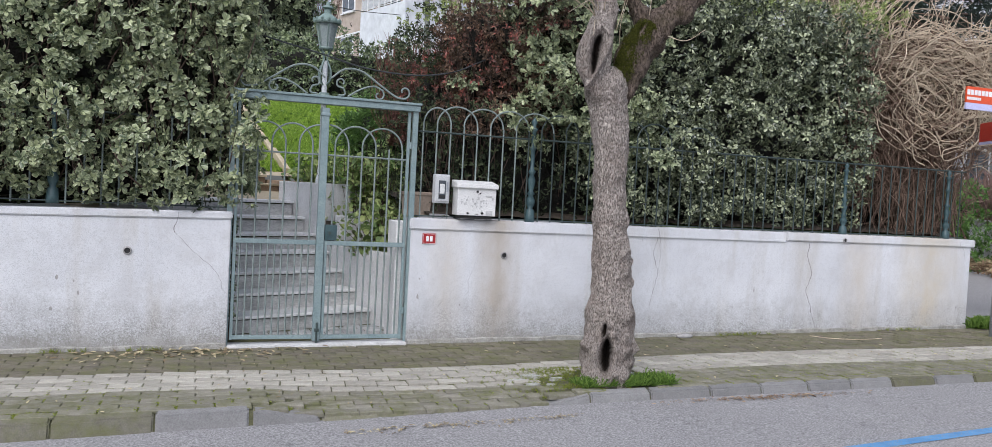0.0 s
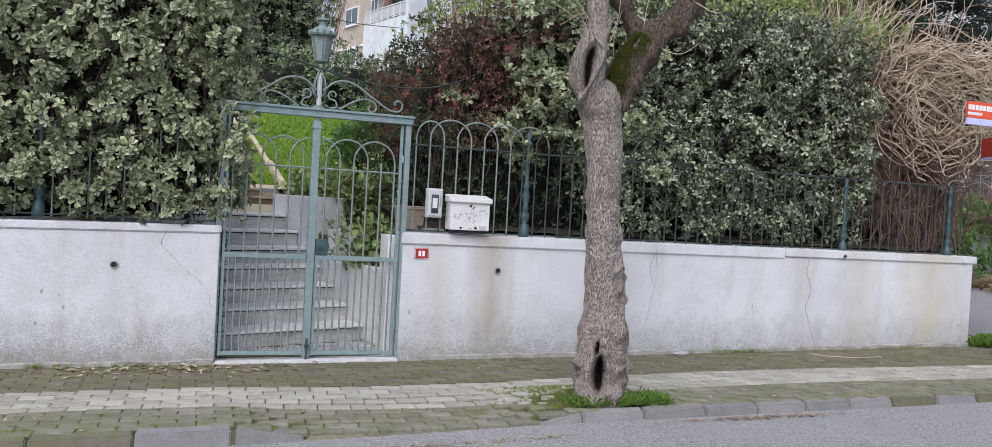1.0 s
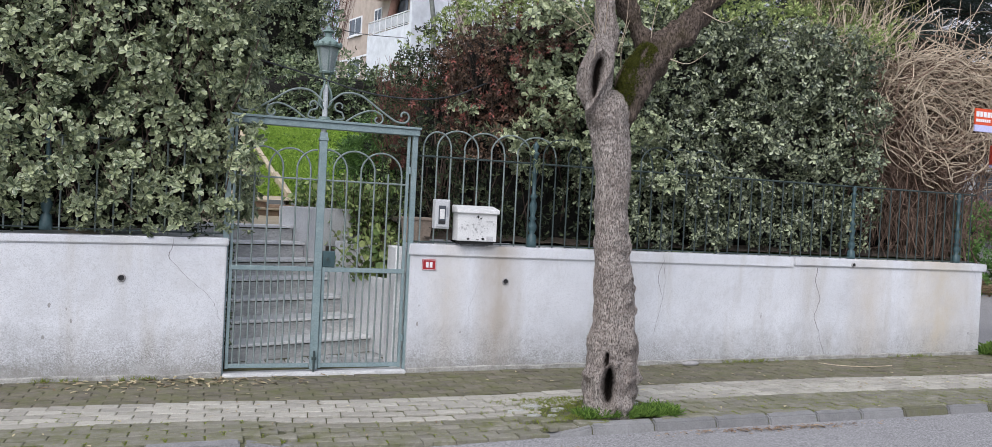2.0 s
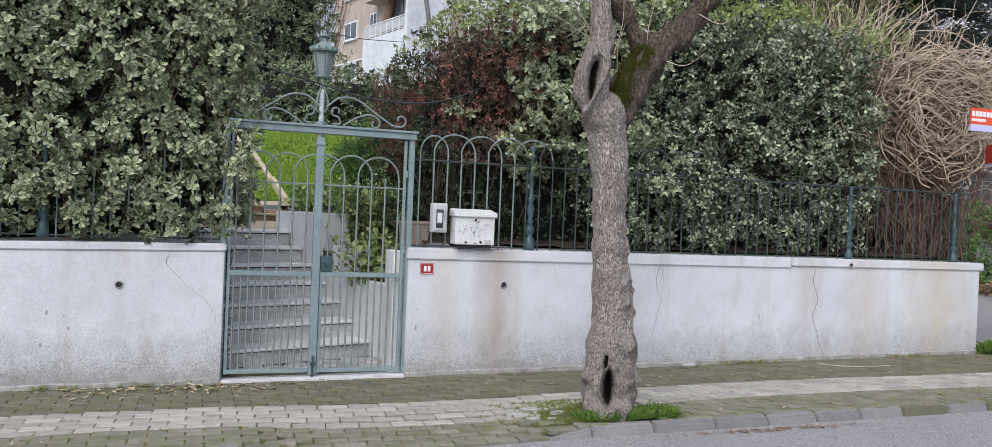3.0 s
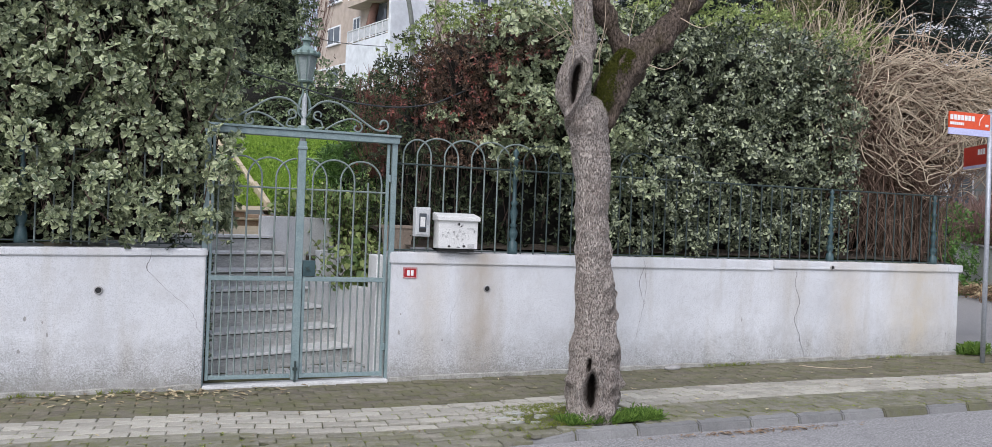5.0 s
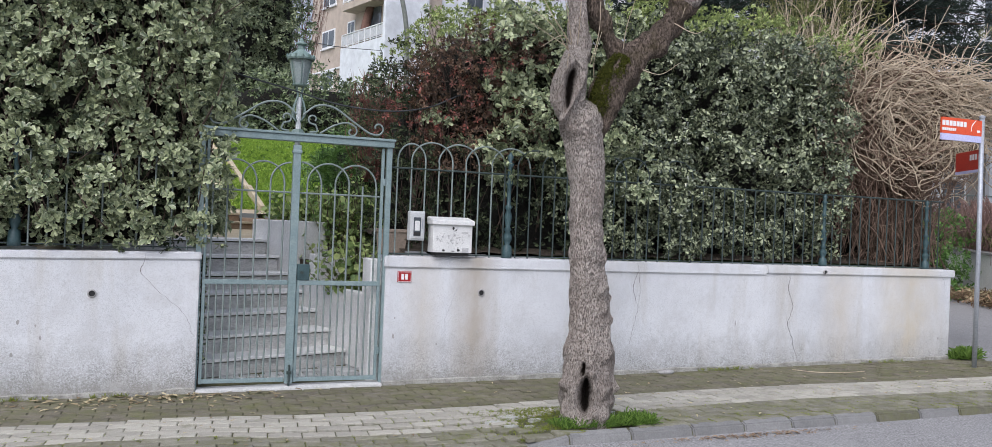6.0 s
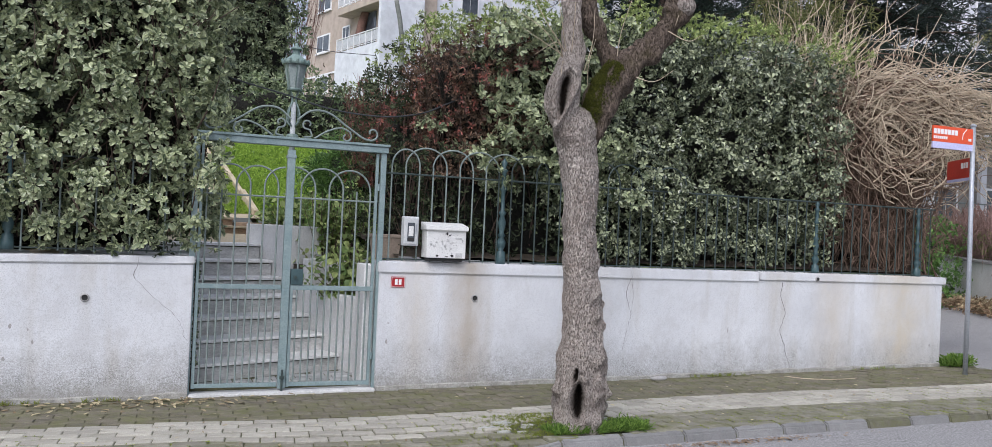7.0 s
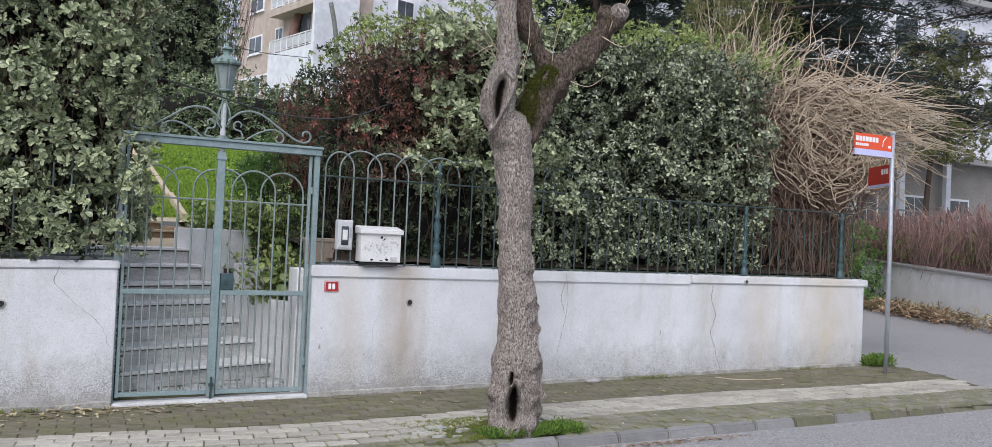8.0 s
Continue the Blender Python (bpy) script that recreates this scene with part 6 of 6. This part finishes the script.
def cedar(x, y, h, label, lean=0.0):
    t = thing("cedar_tree", label, "tree", "cedars", at=(x, y, 0))
    part("trunk", tube(spline([(0, 0, 0), (lean * 0.3, 0, h * 0.4), (lean, 0, h)], 8), list(np.linspace(0.24, 0.07, 17)), 10), TWIG, t, smooth=True)
    pos, axs, br = [], [], []
    for i in range(46):
        z = RNG.uniform(0.42, 1.0) * h
        an = RNG.uniform(0, 6.283)
        ln = (1.12 - z / h) * h * 0.55 + 0.8
        a = np.array([lean * z / h, 0, z])
        b = a + np.array([math.cos(an) * ln, math.sin(an) * ln, -0.12 * ln + RNG.normal(0, 0.2)])
        pts = spline([a, (a + b) / 2 + np.array([0, 0, 0.25]), b], 8)
        br.append(pts)
        for q in pts[3:]:
            for m in range(7):
                pos.append(np.array(tuple(q)) + RNG.normal(0, 1, 3) * np.array([0.38, 0.38, 0.10]))
    stems("bough_mass", br, 0.05, TWIG, t, 6)
    pos = np.array(pos)
    leaves("crown", pos, np.tile([0, 0, 1.0], (len(pos), 1)), 0.24, CONIFER, t, 9, 0.16, lift=(-15, 45))


cedar(21.5, 22.5, 15.0, "dark spreading cedar beyond the lane")
cedar(31.0, 20.0, 16.0, "dark cedar above the lane wall", 0.5)
cedar(15.0, 24.5, 13.5, "tall dark cedar behind the garden")
cedar(18.5, 19.5, 13.0, "low-boughed dark cedar over the lane", -0.4)
shrub("far_trees", "dark mass of trees closing the view", "trees", 27, 70, 44, 48, 0.5, 27, CONIFER, 0.45, 1.6, 2.0, 1.7, twigs=60)


def lane_house():
    h = thing("lane_house", "grey house with a railed terrace beyond the lane", "house")
    part("wall", box(21.5, 46, 27.0, 36, 0, 6.0), GREY_WALL, h)
    part("upper_wall", box(25.0, 46, 28.0, 36, 6.3, 13.9), WHITE_WALL, h, "white upper storey")
    part("roof_slab", box(21.2, 46, 26.4, 36, 6.0, 6.3), BARE, h)
    part("roof", box(24.6, 46.4, 27.5, 36.4, 13.9, 14.2), BARE, h)
    for i in range(5):
        w = part("window", box(24.0 + i * 3.0, 25.4 + i * 3.0, 26.94, 26.998, 1.9, 4.4), WHITE_FRAME, h, "white-framed window")
        for k in range(2):
            part("pane", box(24.1 + i * 3.0 + k * 0.62, 24.66 + i * 3.0 + k * 0.62, 26.92, 26.938, 2.0, 4.3), WINDOW_GLASS, w)
        part("pillar", box(23.2 + i * 3.0, 23.5 + i * 3.0, 26.5, 26.7, 0, 5.99), WHITE_WALL, h)
        w = part("window", box(26.0 + i * 2.6, 27.4 + i * 2.6, 27.94, 27.998, 7.4, 9.4), WHITE_FRAME, h, "white-framed window")
        part("pane", box(26.1 + i * 2.6, 27.3 + i * 2.6, 27.92, 27.938, 7.5, 9.3), WINDOW_GLASS, w)
        w = part("window", box(26.0 + i * 3.6, 27.6 + i * 3.6, 27.94, 27.998, 10.8, 12.8), WHITE_FRAME, h, "white-framed window")
        part("pane", box(26.1 + i * 3.6, 27.5 + i * 3.6, 27.92, 27.938, 10.9, 12.7), WINDOW_GLASS, w)
    rl = part("railing", tube([(20, 24.5, 3.5), (36, 24.5, 3.5)], 0.03, 6), GREY_BAR, h, "thin terrace railing")
    for i in range(60):
        part("baluster", tube([(20 + i * 0.27, 24.5, 2.5), (20 + i * 0.27, 24.5, 3.5)], 0.012, 5), GREY_BAR, rl)
    part("terrace", box(20, 36, 24.3, 26.99, 0, 2.5), GREY_WALL, h)


GREY_WALL = surface("grey_render", (0.22, 0.205, 0.19), (0.34, 0.32, 0.295), 1.0, 12, 0.9)
lane_house()

iv = thing("ivy_strand", "small-leaved ivy creeping up the wall's edge inside the gate", "ivy")
pos = np.array([(0.312 + abs(RNG.normal(0, 0.012)), RNG.uniform(8.60, 8.72), z) for z in RNG.uniform(0.15, 1.2, 170)])
leaves("foliage", pos, np.tile([0.8, -0.6, 0.2], (len(pos), 1)), 0.035, IVY, iv, 4, 0.8)
stems("stem_mass", [spline([(0.310, 8.64 + 0.03 * k, -0.03), (0.314, 8.62 + 0.04 * k, 0.5), (0.312, 8.66 + 0.02 * k, 1.2)], 6) for k in range(3)], 0.005, TWIG, iv)

# ---------------------------------------------------------------- small things
pot = thing("plant_pot", "pale rectangular clay plant pot on the wall", "plant pot", at=(2.24, 9.05, 1.25))
bm = box(-0.15, 0.15, -0.10, 0.10, 0.0, 0.25)
for v in bm.verts:
    if v.co.z < 0.1:
        v.co.x *= 0.85
        v.co.y *= 0.85
part("tub", bm, TERRACOTTA, pot)
part("rim", box(-0.16, 0.16, -0.11, 0.11, 0.225, 0.262, 0.008), TERRACOTTA, pot)
cable = tagged(part("cable", tube(spline([(-0.3, 9.0, 3.25), (0.5, 9.0, 3.03), (1.11, 9.0, 2.90), (1.61, 9.0, 2.79), (2.14, 9.0, 2.765), (2.55, 9.0, 2.835), (2.82, 9.0, 2.955), (3.3, 9.2, 3.2)], 8), 0.008, 6), CABLE), "dark cable slung through the hedge above the gate", "cable")
tagged(part("wire", tube(spline([(2.2, 26.0, 7.2), (6.5, 40, 9.6), (12.0, 53.3, 12.3)], 8), 0.02, 5), CABLE), "thin wire before the house", "wire")


def scatter_litter(name, label, n, where, size, mat, lift=(-6, 14), count=1, up=0.012):
    pos = []
    while len(pos) < n:
        x, y = where()
        pos.append((x, y, (road(x, y) if y < 6.1 else max(pave(x, y), road(x, y) if x > 10.2 else -9)) + up))
    t = thing(name, label, "leaves", kind="stuff")
    pos = np.array(pos)
    leaves("scatter", pos, np.tile([0, 0, 1.0], (len(pos), 1)), size, mat, t, count, 0.5, lift=lift, jitter=0.12)


scatter_litter("leaf_litter", "pale fallen leaves on the pavement by the wall", 150, lambda: (RNG.normal(0.0, 0.55), 8.42 - abs(RNG.normal(0, 0.22))), 0.075, LITTER)
scatter_litter("leaf_litter", "fallen leaves scattered over the pavement", 190, lambda: (RNG.uniform(-3, 9.5), RNG.uniform(6.2, 8.45)), 0.045, LITTER)
scatter_litter("leaf_litter", "brown leaves gathered along the kerb", 230, lambda: (RNG.normal(4.65, 0.5), 6.075 - abs(RNG.normal(0, 0.05))), 0.040, BROWN_LITTER := leaf_material("brown_fallen_leaf", (0.13, 0.075, 0.045), (0.42, 0.30, 0.18), None, 0.8, 0.1))
scatter_litter("leaf_litter", "leaves along the gutter before the gate", 200, lambda: (RNG.uniform(1.0, 2.8), 5.86 - abs(RNG.normal(0, 0.05))), 0.035, LITTER)
ll = thing("leaf_litter", "dry stalks and leaves heaped along the lane wall", "leaves", kind="stuff")
pos = np.array([on_lane(RNG.normal(9.3, 1.9), 0.12 + abs(RNG.normal(0, 0.42)), 0.25 + RNG.uniform(-0.08, 0.12)) for i in range(1100)])
leaves("scatter", pos, np.tile([0, 0, 1.0], (len(pos), 1)), 0.17, BROWN_LITTER, ll, 2, 0.3, lift=(-10, 30), jitter=0.4)
leaves("scatter", pos[::2] + np.array([0, 0, 0.05]), np.tile([0, 0, 1.0], (len(pos[::2]), 1)), 0.20, LITTER, ll, 2, 0.2, lift=(-10, 30), jitter=0.4)


def tufts(name, label, n, where, size, mat, width=0.10, lift=(35, 85), count=7):
    t = thing(name, label, "grass", kind="stuff")
    pos = []
    for i in range(n):
        x, y = where()
        pos.append((x, y, (pave(x, y) if y < 8.5 and x < 10.3 else garden(x, y)[0] if x < 9.7 else road(x, y)) - 0.004))
    pos = np.array(pos)
    leaves("blades", pos, np.tile([0, 0, 1.0], (len(pos), 1)), size, mat, t, count, width, lift=lift, jitter=0.2)


tufts("grass", "bright green grass tuft at the foot of the tree", 330, lambda: (3.0 + 0.9 * RNG.uniform() ** 0.8, 6.27 + abs(RNG.normal(0, 0.10))), 0.085, GRASS)
tufts("grass", "thin grass and moss round the tree pit", 1100, lambda: (RNG.normal(3.1, 0.3), RNG.uniform(6.3, 7.05)), 0.022, YOUNG_MOSS := leaf_material("yellow_moss", (0.12, 0.15, 0.015), (0.28, 0.33, 0.05), None, 0.8, 0.2))
tufts("grass", "grass tuft at the end of the garden wall", 160, lambda: (RNG.normal(9.93, 0.09), RNG.normal(8.5, 0.08)), 0.16, GRASS)
tufts("grass", "weeds at the foot of the white wall", 70, lambda: (RNG.choice([-1.25, -0.5, 6.1, 6.25, 8.3, 8.6, -1.1]) + RNG.normal(0, 0.12), 8.43), 0.045, YOUNG_MOSS)
tufts("lawn_weeds", "broad-leaved weeds and clover in the lawn", 900, lambda: (RNG.uniform(0.9, 5.2), 14.1 + 9.5 * RNG.uniform(0, 1) ** 1.3), 0.11, LAWN_WEED, 0.6, (10, 50), 6)
tufts("lawn_grass", "bright green grass of the sloping lawn", 16000, lambda: (RNG.uniform(0.9, 5.2), 14.1 + 9.5 * RNG.uniform(0, 1) ** 1.3), 0.10, LAWN, 0.09, (25, 80), 6)

bm = bmesh.new()
bmesh.ops.create_icosphere(bm, subdivisions=2, radius=1)
for v in bm.verts:
    k = 1 + 0.25 * noise.noise(v.co * 2)
    v.co = Vector((5.32 + v.co.x * 0.11 * k, 8.40 + v.co.y * 0.05 * k, pave(5.32, 8.4) + 0.02 + v.co.z * 0.03 * k))
tagged(part("stone", bm, BARE, smooth=True), "lump of grey mortar at the foot of the wall", "stone")

tagged(part("fallen_twig", tube(spline([(x, y, pave(x, y) + 0.010) for x, y in ((6.95, 8.25), (7.1, 8.05), (7.4, 7.93), (7.75, 7.95))], 6), 0.004, 5), DRY_STEM), "pale curved twig lying on the pavement", "twig")

SHARD = surface("pale_broken_tile", (0.30, 0.30, 0.28), (0.46, 0.465, 0.44), 9, 60, 0.85)
random.seed(4)
for x, y, r in ((2.62, 6.72, 0.085), (2.78, 6.80, 0.10), (2.95, 6.66, 0.07), (2.70, 6.58, 0.06), (3.70, 6.75, 0.09), (3.88, 6.62, 0.06), (2.84, 6.50, 0.05), (3.62, 6.62, 0.05)):
    bm = bmesh.new()
    ring = [(x + r * 1.1 * math.cos(k * 1.047) * random.uniform(0.6, 1.1), y + r * 0.5 * math.sin(k * 1.047) * random.uniform(0.6, 1.1)) for k in range(6)]
    low_, top_ = ([bm.verts.new((a, b, pave(x, y) + h)) for a, b in ring] for h in (-0.02, 0.007))
    bm.faces.new(top_)
    for k in range(6):
        bm.faces.new((low_[k], low_[(k + 1) % 6], top_[(k + 1) % 6], top_[k]))
    tagged(part("tile_shard", bm, SHARD), "pale broken tile shard lying in the tree pit", "shard", "tile shards in the tree pit")


# ---------------------------------------------------------------- paving blocks
ROW, LONG = 0.125, 0.255


def sway(x, y):
    """The pale band bows towards the street before the gate."""
    w = min(1, max(0, (y - 6.1) / 0.8)) * min(1, max(0, (8.5 - y) / 1.1))
    return -0.27 * math.exp(-((x - 1.9) / 2.0) ** 2) * w - 0.10 * math.exp(-((x - 8.6) / 1.6) ** 2) * w


def block_mesh(mat):
    """A zigzag-sided block with chamfered edges."""
    bm = bmesh.new()
    l, w, c = LONG / 2 - 0.0040, ROW / 2 - 0.0055, 0.0055
    out = [(-l, -w), (-l * 0.45, -w), (-l * 0.35, -w + 0.008), (l * 0.45, -w + 0.008), (l * 0.55, -w), (l, -w), (l, w), (l * 0.55, w), (l * 0.45, w + 0.008 - 0.006), (-l * 0.35, w + 0.002), (-l * 0.45, w), (-l, w)]
    low = [bm.verts.new((x, y, -0.035)) for x, y in out]
    mid = [bm.verts.new((x, y, -c)) for x, y in out]
    top = [bm.verts.new((x * (1 - c / l), y * (1 - c / w), 0)) for x, y in out]
    n = len(out)
    for a, b in ((low, mid), (mid, top)):
        for k in range(n):
            bm.faces.new((a[k], a[(k + 1) % n], b[(k + 1) % n], b[k]))
    bm.faces.new(top)
    return mesh_of("block", bm, mat)


BLOCKS = [block_mesh(m) for m in (PAVER_GREY, PAVER_PALE, PAVER_DARK)]
random.seed(21)
singles, joined = 0, ([], [], [])
for j in range(18):
    y = 6.302 + j * ROW
    kind_ = 0 if j < 5 else 1 if j < 10 else 2
    for i in range(-24, 42):
        x = i * LONG + (j % 2) * LONG / 2
        yy = y + sway(x, y)
        if x > end_x(yy) - 0.1 or math.hypot((x - 3.34) / 0.55, (yy - 6.55) / 0.34) < 1:
            continue
        kk = kind_
        if x < 2.62 and x > 0.5 and j == 0:
            yy -= 0.02
        m = Matrix.Translation((x, yy, pave(x, yy) + random.uniform(-0.003, 0.004))) @ Euler((random.gauss(0, 0.009) + 0.006, random.gauss(0, 0.006), random.gauss(0, 0.008) + (sway(x + 0.1, y) - sway(x - 0.1, y)) / 0.2)).to_matrix().to_4x4()
        if -0.9 < x < 4.6 and j < 12 and singles < 300 and (j > 0 or x < 3):
            ob = new("paving_block", BLOCKS[kk])
            ob.parent = pavement
            ob.matrix_basis = m
            singles += 1
        else:
            joined[kk].append(m)
for me, ms_ in zip(BLOCKS, joined):
    V, F = [], []
    co = [v.co.copy() for v in me.vertices]
    for m in ms_:
        b0 = len(V)
        V.extend(tuple(m @ c_) for c_ in co)
        F.extend(tuple(b0 + k for k in p.vertices) for p in me.polygons)
    ob = raw("paving", V, F, me.materials[0], pavement)
    ob["kind"] = "stuff"
# moss in the joints
pos = []
for q in range(7000):
    j = int(9 * RNG.uniform() ** 1.9)
    i = RNG.integers(-10, 34)
    x = i * LONG + (j % 2) * LONG / 2 + LONG / 2 + RNG.normal(0, 0.012)
    y = 6.302 + j * ROW + RNG.uniform(-0.5, 0.5) * ROW
    if RNG.uniform() < 0.35:
        x += RNG.uniform(-0.14, 0.14)
        y = 6.302 + (j + 0.5) * ROW
    if noise.noise(Vector((x * 0.9, y * 1.2, 0))) < -0.05 and j > 4 or noise.noise(Vector((i * 1.7, j * 2.3, 0))) < -0.12:
        continue
    yy = y + sway(x, y)
    if x < 9:
        pos.append((x, yy, pave(x, yy) - 0.004))
pos = np.array(pos)
js = thing("joint_moss", "yellow-green moss growing in the paving joints", "moss", kind="stuff")
leaves("moss", pos, np.tile([0, 0, 1.0], (len(pos), 1)), RNG.uniform(0.006, 0.014, len(pos)), YOUNG_MOSS, js, 5, 0.5, lift=(0, 45))

# sprays of the hedge that have grown out through the railing
p, d = clump_shell([(4.7, 5.9, 8.66, 8.8, 1.45, 2.2)], 0.30, 0.17, 80, keep=lambda p: (p[:, 1] > 8.46) & (p[:, 2] > 1.29) & (np.sin(p[:, 0] * 5.0 + p[:, 2] * 3.0) > -0.45))
leaves("foliage", p, d, RNG.uniform(0.045, 0.07, len(p)), IVY, right_hedge, 6, 0.55, lift=(-10, 50))
